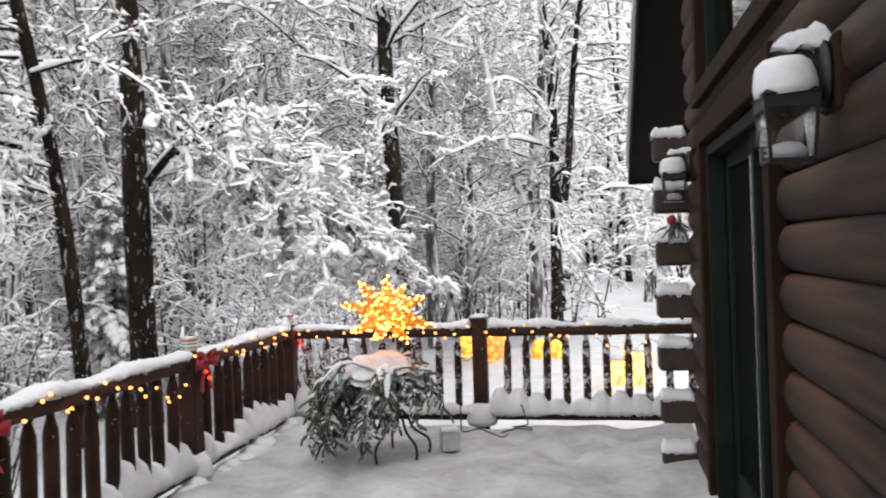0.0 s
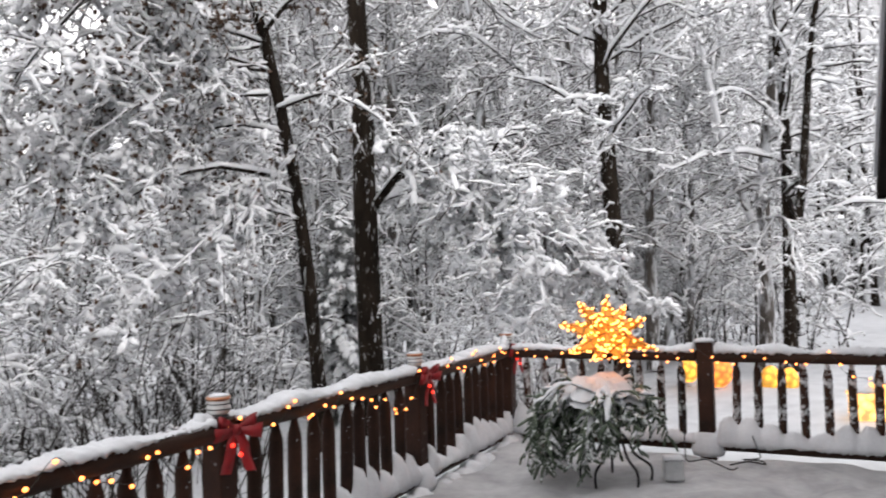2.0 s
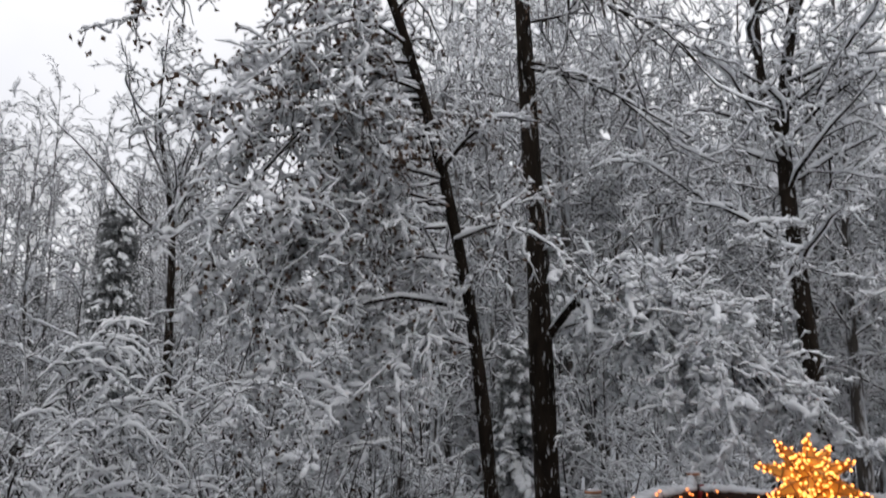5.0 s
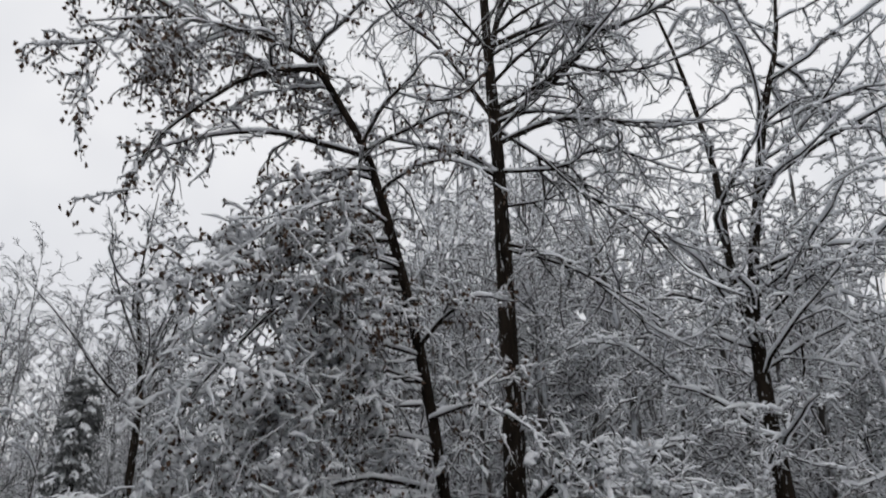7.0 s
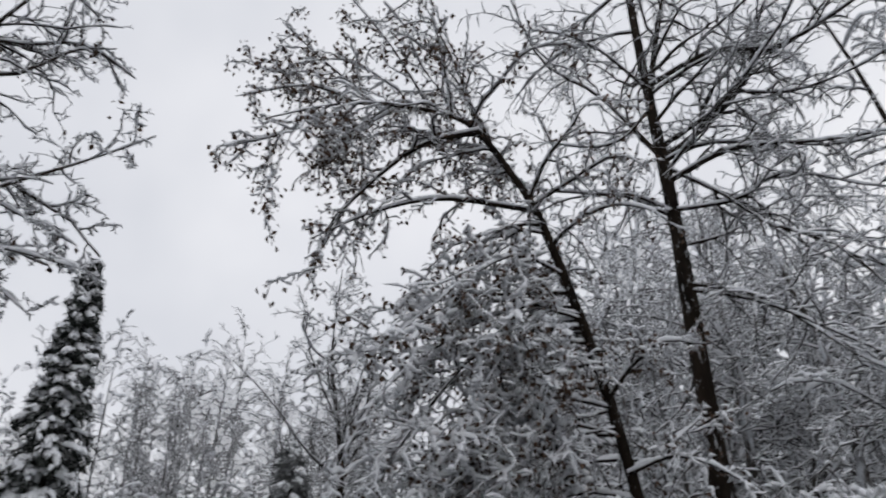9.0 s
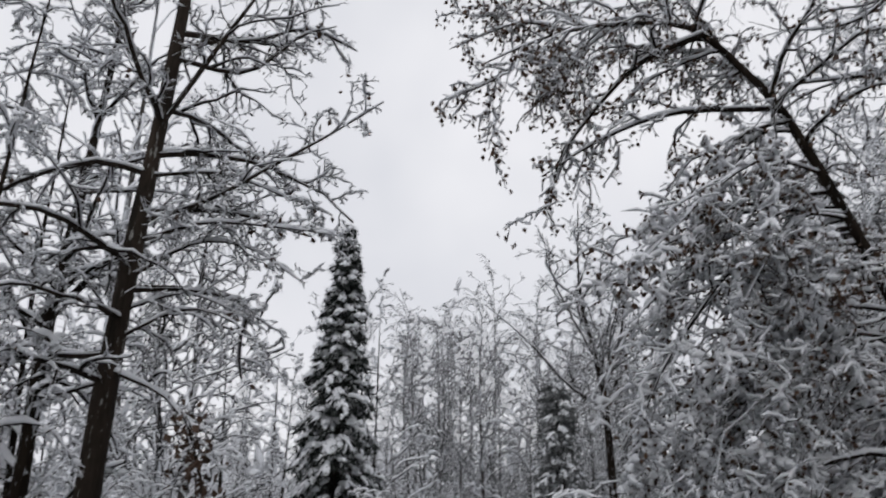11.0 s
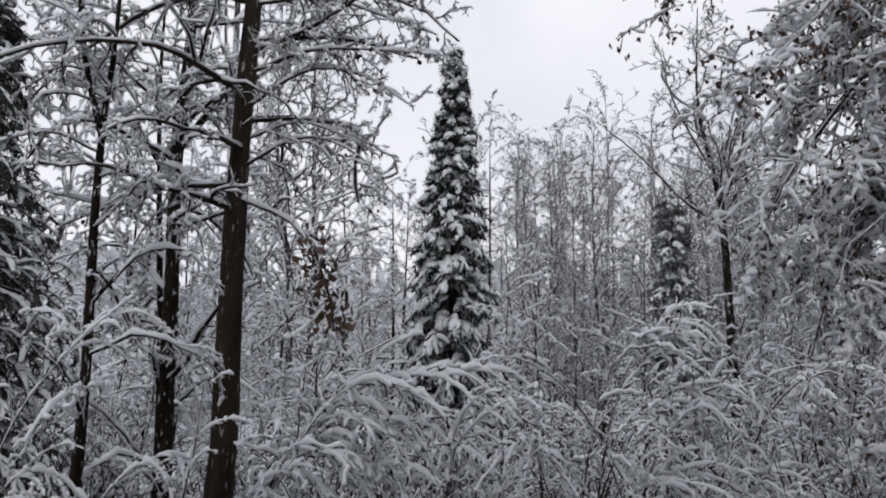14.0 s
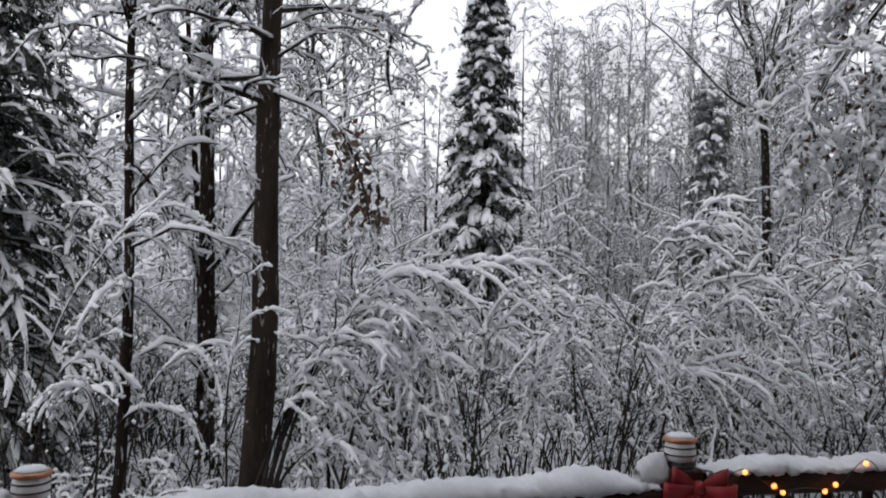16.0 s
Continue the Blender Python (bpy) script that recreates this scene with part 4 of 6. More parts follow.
def arching_limb(f, low=False):
    """A slender limb that leaves the leaning stem, rises a little and is pulled down by its snow."""
    a, b = lean_spine[int(f)], lean_spine[int(f) + 1]
    if low:
        a, b = np.array([(-5.52, 7.54, 2.20), (-5.54, 7.35, 3.17)])
    start, turn, out = a + (b - a) * (f % 1), math.radians(236) + float(np.clip(arch_rnd.normal(0, 0.4), -0.55, 0.55)), arch_rnd.uniform(1.4, 2.9)
    way = np.array([math.cos(turn), math.sin(turn), 0])
    fall = arch_rnd.uniform(0.7, 1.0) * (start[2] - 0.5) if low else arch_rnd.uniform(0.35, 0.62) * (start[2] - 0.9)
    return [tuple(start + way * out * t + np.array([0, 0, 0.22 * math.sin(math.pi * min(1, 1.6 * t)) - fall * t**1.7])) for t in (0, 0.25, 0.5, 0.75, 1.0)]


broadleaf("leaning hardwood bowed by snow, brown dead leaves still hanging", [(-5.44, 7.79, -0.42), (-5.48, 7.76, 0.43), (-5.51, 7.61, 1.86), (-5.54, 7.35, 3.17), (-5.72, 6.94, 5.00), (-5.85, 6.30, 6.55), (-5.99, 5.89, 7.20), (-6.11, 5.47, 7.65), (-6.28, 4.96, 7.76), (-6.70, 3.99, 7.65), (-6.94, 3.09, 7.12)], 0.095, [
    ([(-5.64, 7.27, 2.78), (-5.97, 6.47, 2.82), (-6.30, 5.56, 2.39), (-6.41, 5.12, 1.92), (-6.47, 4.87, 1.46)], 0.035, 2),
    ([(-6.09, 5.49, 7.60), (-6.41, 4.79, 7.22), (-6.65, 4.08, 6.29), (-6.69, 3.82, 5.78), (-6.65, 3.68, 5.23)], 0.045),
    ([(-5.92, 6.24, 6.67), (-6.35, 5.18, 6.61), (-6.59, 4.36, 6.22), (-6.77, 3.67, 5.69)], 0.04),
    ([(-5.82, 6.74, 5.66), (-5.96, 6.20, 5.54), (-6.28, 5.27, 5.30), (-6.67, 4.23, 4.92)], 0.035),
    ([(-5.79, 6.89, 5.24), (-6.15, 5.87, 4.97), (-6.37, 5.16, 4.19), (-6.51, 4.65, 3.40), (-6.63, 4.47, 2.72)], 0.04, 2),
    ([(-5.66, 6.99, 4.79), (-5.97, 6.19, 4.48), (-6.22, 5.50, 3.67), (-6.37, 5.16, 2.75)], 0.035, 2),
    ([(-5.63, 7.15, 4.04), (-5.93, 6.36, 3.77), (-6.14, 5.73, 3.08), (-6.26, 5.45, 2.18)], 0.03, 2),
    ([(-5.55, 7.21, 3.53), (-4.92, 7.30, 3.63), (-4.30, 7.45, 3.27), (-3.86, 7.57, 2.79)], 0.025),
    ([(-5.59, 7.31, 2.73), (-5.90, 6.79, 2.31), (-6.06, 6.38, 1.75), (-6.22, 6.22, 1.14)], 0.03, 2),
    ([(-6.04, 5.84, 7.27), (-6.59, 5.53, 8.82), (-7.04, 4.93, 9.62)], 0.03),
    ([(-6.65, 4.08, 7.65), (-6.86, 3.50, 7.75), (-7.10, 2.72, 7.33)], 0.02),
    ([(-6.54, 4.25, 7.67), (-6.89, 3.66, 8.26), (-7.13, 3.17, 8.75)], 0.02),
    ([(-6.73, 3.73, 7.49), (-6.89, 3.21, 6.92), (-7.03, 2.63, 6.56)], 0.018),
    ([(-6.09, 5.49, 7.65), (-6.28, 5.27, 8.73), (-6.63, 4.82, 10.09)], 0.025),
    ([(-6.30, 4.93, 7.76), (-6.63, 4.47, 8.80), (-7.00, 3.88, 9.74)], 0.022),
    ([(-5.78, 6.91, 5.35), (-6.12, 6.34, 5.17), (-6.49, 5.66, 4.61), (-6.68, 5.12, 3.92), (-6.70, 4.75, 3.15)], 0.026),
    ([(-5.74, 6.94, 4.84), (-5.97, 6.41, 4.59), (-6.22, 5.81, 4.01), (-6.28, 5.38, 3.32), (-6.22, 5.06, 2.60)], 0.026),
    ([(-5.65, 7.02, 4.21), (-5.92, 6.59, 4.02), (-6.17, 6.15, 3.51), (-6.28, 5.83, 2.81), (-6.24, 5.64, 2.12)], 0.026),
    ([(-5.59, 7.07, 3.67), (-5.76, 6.62, 3.55), (-5.95, 6.14, 3.05), (-5.92, 5.84, 2.39)], 0.026),
    ([(-5.81, 6.89, 5.50), (-6.17, 6.18, 5.42), (-6.55, 5.36, 4.87), (-6.72, 4.68, 4.19), (-6.69, 4.24, 3.49)], 0.026),
    ([(-5.70, 6.97, 4.49), (-6.43, 6.53, 4.50), (-7.26, 5.84, 3.92), (-7.80, 5.37, 2.99), (-8.06, 5.24, 2.27)], 0.026),
    ([(-5.64, 7.02, 3.94), (-6.18, 6.69, 3.94), (-6.86, 6.15, 3.40), (-7.29, 5.80, 2.63), (-7.51, 5.69, 1.92)], 0.026),
] + [(arching_limb(f), 0.024, 2) for f in (0.1, 0.85, 1.2, 2.05, 2.4, 3.1, 3.75)] + [(arching_limb(f, True), 0.018, 2) for f in (0.1, 0.4, 0.95)], 12, count=30, low=0.3, reach=0.18, level2=11, level3=8, level4=2, snow=0.026, least=0.35, leaves=0.26, droop=0.2, reach_top=0.2, heavy=2.1, spread=1.15)
broadleaf(TALL, [(-8.40, 14.78, -0.79), (-8.40, 14.78, 0.11), (-8.35, 14.81, 4.60), (-8.35, 14.81, 7.12), (-8.40, 14.78, 7.79), (-8.55, 14.69, 9.89), (-8.63, 14.65, 13.95)], 0.17, [], 13, count=26, low=0.3, reach=0.3, level2=10, level3=7, snow=0.052, twig=0.008, lite=True)
broadleaf(TALL, [(-6.15, 14.77, -0.65), (-6.25, 14.73, 2.16), (-6.25, 14.73, 4.71), (-6.28, 14.72, 6.07), (-6.48, 14.63, 7.30), (-6.91, 14.43, 9.40), (-7.26, 14.26, 11.99)], 0.13, [], 14, count=24, low=0.3, reach=0.3, level2=10, level3=7, snow=0.052, twig=0.008, lite=True)
broadleaf("tall hardwood forking into two stems, snow on every limb", [(-3.27, 13.61, -0.62), (-3.29, 13.61, 0.89), (-3.39, 13.58, 3.12), (-3.46, 13.57, 5.33), (-3.34, 13.60, 6.95), (-2.72, 13.73, 10.08), (-2.26, 13.82, 11.77), (-1.95, 13.86, 14.66)], 0.19, [
    ([(-3.46, 13.57, 5.48), (-3.69, 13.50, 7.00), (-3.72, 13.50, 9.08), (-4.07, 13.40, 11.51), (-4.56, 13.24, 13.77)], 0.10),
    ([(-3.03, 13.67, 8.58), (-1.82, 13.48, 9.01), (-0.79, 13.28, 9.22), (0.23, 13.00, 9.41)], 0.055),
    ([(-3.34, 13.60, 6.97), (-2.11, 13.33, 7.05), (-0.92, 13.17, 6.67)], 0.045),
    ([(-3.43, 13.57, 2.95), (-3.89, 13.14, 3.28), (-4.40, 12.76, 2.78)], 0.04),
    ([(-3.41, 13.58, 4.07), (-4.26, 13.12, 4.79), (-4.87, 12.70, 4.99)], 0.04),
], 15, count=30, low=0.3, reach=0.28, level2=9, level3=7, level4=3, snow=0.046, reach_top=0.3, least=0.7)
broadleaf(TALL, [(-3.56, 17.64, -0.61), (-3.56, 17.64, 1.91), (-3.50, 17.66, 3.81), (-3.25, 17.70, 8.51), (-3.13, 17.73, 12.85)], 0.16, [], 16, count=28, low=0.3, reach=0.3, level2=9, level3=7, snow=0.056, twig=0.008, lite=True)
broadleaf(TALL, [(-2.94, 18.77, -0.73), (-2.94, 18.77, 0.27), (-2.81, 18.79, 2.93), (-2.87, 18.78, 5.36), (-2.15, 18.88, 7.05), (-1.99, 18.90, 11.28)], 0.10, [], 17, count=28, low=0.25, reach=0.3, level2=9, level3=7, snow=0.056, twig=0.008, lite=True)
broadleaf("twin-stemmed hardwood with rough dark bark and snow", [(-1.29, 17.95, -0.61), (-1.26, 17.96, 0.12), (-1.22, 17.96, 3.30), (-0.94, 17.98, 5.82), (-0.75, 17.98, 9.61), (-0.63, 17.99, 13.29)], 0.19, [
    ([(-1.26, 17.96, 1.91), (-1.90, 17.50, 4.07), (-2.28, 17.35, 6.29), (-2.74, 17.28, 8.67)], 0.09),
], 18, count=26, low=0.3, reach=0.26, level2=9, level3=7, snow=0.056, twig=0.008, lite=True)
broadleaf("twin-stemmed hardwood with rough dark bark and snow", [(-0.77, 16.98, -0.49), (-0.77, 16.98, 0.14), (-0.71, 16.99, 3.78), (-0.77, 16.98, 5.52), (-1.01, 16.97, 8.47), (-1.19, 16.96, 12.22)], 0.16, [
    ([(-0.68, 16.99, 1.90), (-0.44, 16.79, 3.16), (-0.17, 16.60, 5.92), (0.29, 16.50, 8.27)], 0.12),
], 19, count=26, low=0.3, reach=0.26, level2=7, level3=5, snow=0.045, angle=(40, 75))
broadleaf("bare dark hardwood with crooked open crown against the sky", [(-20.20, 12.97, -0.50), (-20.22, 12.93, 3.70), (-20.26, 12.86, 6.70), (-20.40, 12.65, 8.48), (-20.55, 12.40, 10.34), (-20.49, 12.50, 13.31)], 0.15, [
    ([(-20.26, 12.86, 6.48), (-20.44, 11.80, 7.14), (-20.94, 10.67, 8.56), (-21.47, 9.56, 9.69)], 0.06),
    ([(-20.26, 12.86, 6.92), (-19.90, 13.42, 8.94), (-19.78, 13.59, 11.30)], 0.06),
    ([(-20.35, 12.72, 8.03), (-20.89, 11.82, 10.34), (-21.09, 11.45, 12.29)], 0.05),
], 20, count=24, low=0.35, reach=0.3, level2=8, level3=5, snow=0.03, twig=0.011, rise=0.4, droop=0.0)
side_tree = broadleaf("hardwood with smooth brown bark leaning beside the deck", [(-6.79, -0.38, -0.61), (-6.79, -0.32, -0.07), (-6.79, -0.26, 1.12), (-6.79, -0.27, 1.79), (-6.79, -0.28, 2.79), (-6.79, -0.27, 3.77), (-6.80, -0.24, 4.84), (-6.80, -0.20, 6.03), (-6.80, -0.17, 7.94), (-6.80, -0.14, 9.70)], 0.125, [
    ([(-6.80, -0.21, 4.49), (-6.45, 0.27, 4.61), (-6.16, 0.79, 4.94), (-5.92, 1.15, 5.15), (-5.74, 1.58, 5.49)], 0.026),
    ([(-6.80, -0.24, 4.28), (-6.45, 0.27, 4.40), (-6.23, 0.88, 4.37), (-5.97, 1.32, 4.26)], 0.022),
    ([(-6.79, -0.27, 3.17), (-6.38, 0.22, 2.87), (-6.10, 0.45, 2.35), (-5.93, 0.52, 1.91)], 0.025),
    ([(-6.80, -0.24, 5.37), (-6.63, 0.23, 6.42), (-6.43, 0.62, 7.22), (-6.21, 0.98, 7.89)], 0.03),
    ([(-6.80, -0.24, 3.68), (-6.80, 0.24, 3.88), (-6.75, 0.83, 3.68)], 0.02),
    ([(-6.80, -0.21, 5.53), (-6.75, -0.83, 6.54), (-6.63, -1.53, 7.31)], 0.03),
    ([(-6.80, -0.24, 6.19), (-6.78, 0.47, 6.19), (-6.73, 0.95, 6.72), (-6.68, 1.30, 6.91)], 0.03),
    ([(-6.79, -0.26, 3.94), (-6.60, 0.23, 4.27), (-6.46, 0.68, 4.23), (-6.30, 1.11, 3.93)], 0.02),
    ([(-6.80, -0.24, 4.92), (-6.59, 0.35, 4.96), (-6.34, 0.89, 4.72), (-6.17, 1.26, 4.54)], 0.022),
    ([(-6.79, -0.27, 3.42), (-6.60, 0.23, 3.68), (-6.46, 0.68, 3.53), (-6.31, 1.06, 3.08)], 0.02),
], 121, count=18, low=0.46, reach=0.22, level2=9, level3=8, level4=3, snow=0.018, twig=0.0035, bark=BARK_CLEAN, leaves=0.01, reach_top=0.25, least=0.4, coat=BARE, angle=(60, 90), rise=0.0, spread=1.1, taper=0.5)
clump = np.random.default_rng(77)
limb_spots = np.array([(-6.24, 0.33, 2.65), (-6.14, 0.41, 2.46), (-6.08, 0.47, 2.24), (-5.98, 0.50, 2.08)])
limb_spots = np.repeat(limb_spots, 34, 0) + clump.normal(0, 0.085, (136, 3))
mark_stuff(mesh_part("foliage", quad_mesh("foliage", [leaves_at(limb_spots - np.array(side_tree.location), 0.075, clump)]), LEAF, side_tree, "cluster of brown dead leaves"))
broadleaf("dark-trunked hardwood behind the thicket, snow on its twigs", [(-9.55, -0.97, -0.44), (-9.55, -1.00, 1.20), (-9.54, -1.04, 2.73), (-9.54, -1.09, 4.23), (-9.54, -1.04, 5.69), (-9.55, -0.99, 7.69), (-9.56, -0.92, 10.24)], 0.105, [
    ([(-9.54, -1.07, 4.35), (-9.19, -0.48, 5.13), (-9.20, 0.00, 5.89)], 0.05),
    ([(-9.54, -1.05, 3.82), (-9.45, -1.67, 4.72), (-9.31, -2.32, 5.48)], 0.04),
], 22, count=28, low=0.2, reach=0.24, level2=8, level3=6, snow=0.03, twig=0.0045, taper=0.6)
broadleaf("slender dark young tree with drooping snowy twigs", [(-6.43, -1.29, -0.28), (-6.44, -1.27, 0.35), (-6.44, -1.26, 1.58), (-6.43, -1.30, 2.85), (-6.43, -1.30, 3.66), (-6.44, -1.27, 4.29), (-6.44, -1.27, 5.60), (-6.44, -1.25, 7.10)], 0.052, [
    ([(-6.43, -1.30, 3.48), (-6.39, -1.50, 4.25), (-6.36, -1.61, 5.39), (-6.34, -1.70, 6.73)], 0.03),
], 43, count=26, low=0.15, reach=0.17, level2=7, level3=6, snow=0.022, twig=0.004, droop=0.4)
broadleaf("slender dark young tree with drooping snowy twigs", [(-9.94, -1.08, -0.53), (-9.94, -1.13, 1.60), (-9.91, -1.37, 4.83), (-9.90, -1.41, 6.20), (-9.89, -1.48, 8.87)], 0.05, [], 24, count=24, low=0.15, reach=0.24, level2=7, level3=6, snow=0.028, twig=0.004)
spruce("narrow dark spruce loaded with pillows of snow", (-17.51, 4.17, -1.05), 10.83, 1.65, 31, reps=2, whorls=36, per=9, dense=8, snow=0.09, cover=0.8)
spruce("dark spruce with hanging snow-laden boughs", (-8.48, -3.00, -0.99), 7.0, 2.1, 32, reps=3, whorls=34, per=9, dense=10, snow=0.03, cover=0.5, needle=0.09, needle_mat=GREY_NEEDLE)
spruce("small frosted spruce half hidden in the thicket", (-13.12, 7.27, -1.05), 6.5, 1.35, 33, whorls=24, per=7, dense=7, snow=0.05, cover=1.0, needle_mat=FROST_NEEDLE)
spruce("small spruce drooping with snow between the trunks", (-7.67, 11.71, -0.96), 3.9, 0.9, 34, whorls=22, per=8, dense=10, snow=0.075, cover=0.85, needle_mat=FROST_NEEDLE)

# ---- bowed saplings and thicket ----
BOW = "bowed saplings with thick snow along every twig"


def bowed(x, stems):
    """Lines of stems bent over by snow, from (y, z) of foot, crown and tip; x is where the row crosses y = 0."""
    lines = []
    for i, (fy, fz, py, pz, ty, tz) in enumerate(stems):
        lean = x + 0.187 * fy
        rise, drop = pz - fz, pz - tz
        lines.append([(lean, fy - 0.05, fz - 0.7), (lean, fy, fz), (lean + 0.02, fy + 0.33 * (py - fy), fz + 0.60 * rise), (lean + 0.05, fy + 0.72 * (py - fy), fz + 0.92 * rise), (lean + 0.08 + 0.03 * (i % 3), py, pz), (lean + 0.12 + 0.03 * (i % 3), py + 0.5 * (ty - py), pz - 0.34 * drop), (lean + 0.17 + 0.03 * (i % 3), ty, tz)])
    return lines


bow_stems = [(-0.30, -0.07, 1.10, 1.70, 1.73, 1.79), (-0.19, -0.08, 0.54, 1.30, 1.57, 1.39), (-0.24, -0.08, 0.23, 1.10, 0.82, 0.03), (-0.20, -0.08, 0.41, 1.19, 1.39, 0.27), (-0.16, -0.08, 0.68, 1.33, 1.30, 0.40), (-0.21, -0.08, 0.93, 1.66, 1.92, 0.88), (-0.17, -0.08, 0.04, 0.83, 0.76, 0.01), (-0.23, -0.08, -0.03, 0.62, 0.36, -0.04), (-0.12, -0.09, 0.28, 0.34, 0.82, -0.05), (-0.14, -0.08, 0.56, 1.32, 0.99, 0.52), (1.36, -0.05, 1.50, 1.16, 1.88, 0.31), (0.36, -0.07, 0.73, 0.96, 1.10, 0.06)]
bush(BOW, (-6.36, -0.15, -0.89), 51, snow=0.046, per=9, per2=7, paths=bowed(-6.45, bow_stems), rad=0.013, stem_snow=0.75, droop=0.34)
arch_stems = [(2.46, -0.10, 3.46, 1.64, 3.73, 0.99), (2.87, 0.01, 3.53, 1.48, 3.91, 1.14), (2.53, -0.10, 3.23, 0.96, 4.20, 0.24), (2.58, -0.10, 3.07, 1.91, 3.17, 2.10), (2.46, -0.10, 2.95, 1.95, 3.04, 2.07), (2.60, -0.10, 2.76, 1.06, 3.03, 0.42), (3.32, -0.07, 3.91, 0.94, 4.60, 0.49), (2.55, -0.10, 3.03, 0.95, 3.54, 0.30), (2.42, -0.10, 2.09, 1.15, 1.72, 0.59), (2.62, -0.10, 3.25, 0.92, 3.75, 0.30), (2.28, -0.10, 2.16, 1.20, 2.44, 0.69)]
bush(BOW, (-6.62, 2.58, -0.92), 52, snow=0.034, per=11, per2=6, paths=bowed(-6.72, arch_stems), rad=0.010, stem_snow=0.42, droop=0.4)
slender_stems = [
    [(-5.80, -1.82, 0.13), (-5.79, -1.70, 0.79), (-5.78, -1.55, 1.32), (-5.77, -1.36, 1.66), (-5.77, -1.14, 1.94), (-5.76, -0.89, 2.18)],
    [(-5.97, -1.17, 0.07), (-5.94, -1.09, 0.53), (-5.91, -1.00, 0.81), (-5.89, -0.87, 0.99), (-5.87, -0.70, 1.08), (-5.84, -0.56, 0.93), (-5.80, -0.49, 0.67)],
    [(-5.82, -1.76, 0.12), (-5.80, -1.61, 0.79), (-5.78, -1.47, 1.02), (-5.77, -1.25, 1.02), (-5.75, -1.02, 0.83)],
    [(-6.06, -0.47, 0.02), (-5.98, -0.48, 0.76), (-5.91, -0.42, 1.16), (-5.84, -0.38, 1.61)],
    [(-5.93, -1.33, 0.08), (-5.87, -1.32, 0.55), (-5.80, -1.39, 0.83), (-5.70, -1.54, 0.84), (-5.60, -1.68, 0.71)],
    [(-5.92, -1.40, 0.09), (-5.89, -1.22, 0.54), (-5.87, -1.01, 0.70), (-5.85, -0.74, 0.62), (-5.81, -0.61, 0.40)],
]
bush("thin dark saplings with clots of snow", (-5.89, -1.14, -0.87), 54, snow=0.030, per=6, per2=4, paths=slender_stems, rad=0.009)
bush(BOW, (-7.17, 3.98, -0.94), 53, stems=12, height=2.3, lean=0.75, snow=0.032, per=14, per2=6)
bush(BOW, (-6.73, -1.01, -0.92), 56, stems=9, height=0.9, lean=1.0, snow=0.03, per=9, per2=4)
bush(BOW, (-6.71, -1.61, -0.92), 58, stems=9, height=0.8, lean=1.0, snow=0.034, per=9, per2=4)
bush(BOW, (-6.04, -1.79, -0.88), 59, stems=8, height=0.9, lean=0.8, snow=0.034, per=9, per2=4)
bush(BOW, (-7.58, -0.57, -0.96), 57, stems=8, height=1.0, lean=0.9, snow=0.028, per=9, per2=4)
bush(BOW, (-7.92, 1.11, -0.97), 55, stems=12, height=1.9, lean=0.9, snow=0.034, per=12, per2=6)

rnd = np.random.default_rng(7)
kinds = [bush(BOW, (-9.2 - 1.5 * i, 2.5 - 1.2 * i, -0.95), 60 + i, stems=8, height=1.6 + 0.35 * i, lean=0.55 + 0.12 * i, snow=0.04, per=9, per2=3, group="snowy thicket") for i in range(3)]
for i in range(27):
    a, d = math.radians(rnd.uniform(20, 118)), rnd.uniform(9, 18)
    x, y = -d * math.sin(a), d * math.cos(a)
    if x > -4.2 and y < 9:
        continue
    ob = copy_thing(kinds[i % 3], pose(x, y, float(ground_height(x, y)) - 0.05, 0, 0, rnd.uniform(0, 360)))
    s = rnd.uniform(0.75, 1.25)
    ob.scale = (s, s, s)
young = []
for i in range(3):
    x, y, h = -8.5 - 1.3 * i, 0.4 + 2.6 * i, 3.4 + 0.9 * i
    z = float(ground_height(x, y)) - 0.1
    young.append(broadleaf("slim young tree with short snow-covered twigs", [(x, y, z), (x + 0.05, y - 0.04, z + h * 0.4), (x - 0.06, y + 0.1, z + h)], 0.022 + 0.004 * i, [], 80 + i, count=20, low=0.1, reach=0.28, level2=4, level3=3, snow=0.022, angle=(40, 75), sides=5, group="young trees", twig=0.005, spread=1.3, rise=0.15, droop=0.2, level4=0))
for i in range(50):
    a, d = math.radians(rnd.uniform(18, 120)), rnd.uniform(9.6, 17)
    x, y = -d * math.sin(a), d * math.cos(a)
    if (x > -4.6 and y < 9.5) or (d < 14 and 26 < math.degrees(a) < 38) or (d < 15.5 and 58.5 < math.degrees(a) < 63.5) or 72.5 < math.degrees(a) < 80.5:
        continue
    ob = copy_thing(young[i % 3], pose(x, y, float(ground_height(x, y)) - 0.1, rnd.normal(0, 5), rnd.normal(0, 5), rnd.uniform(0, 360)))
    s = min(rnd.uniform(0.7, 1.25), (2.4 + 0.21 * d) / (3.4 + 0.9 * (i % 3)))
    ob.scale = (s, s, s)

# ---- woods behind ----
FAR = "snow-covered hardwood deep in the woods"
far = []
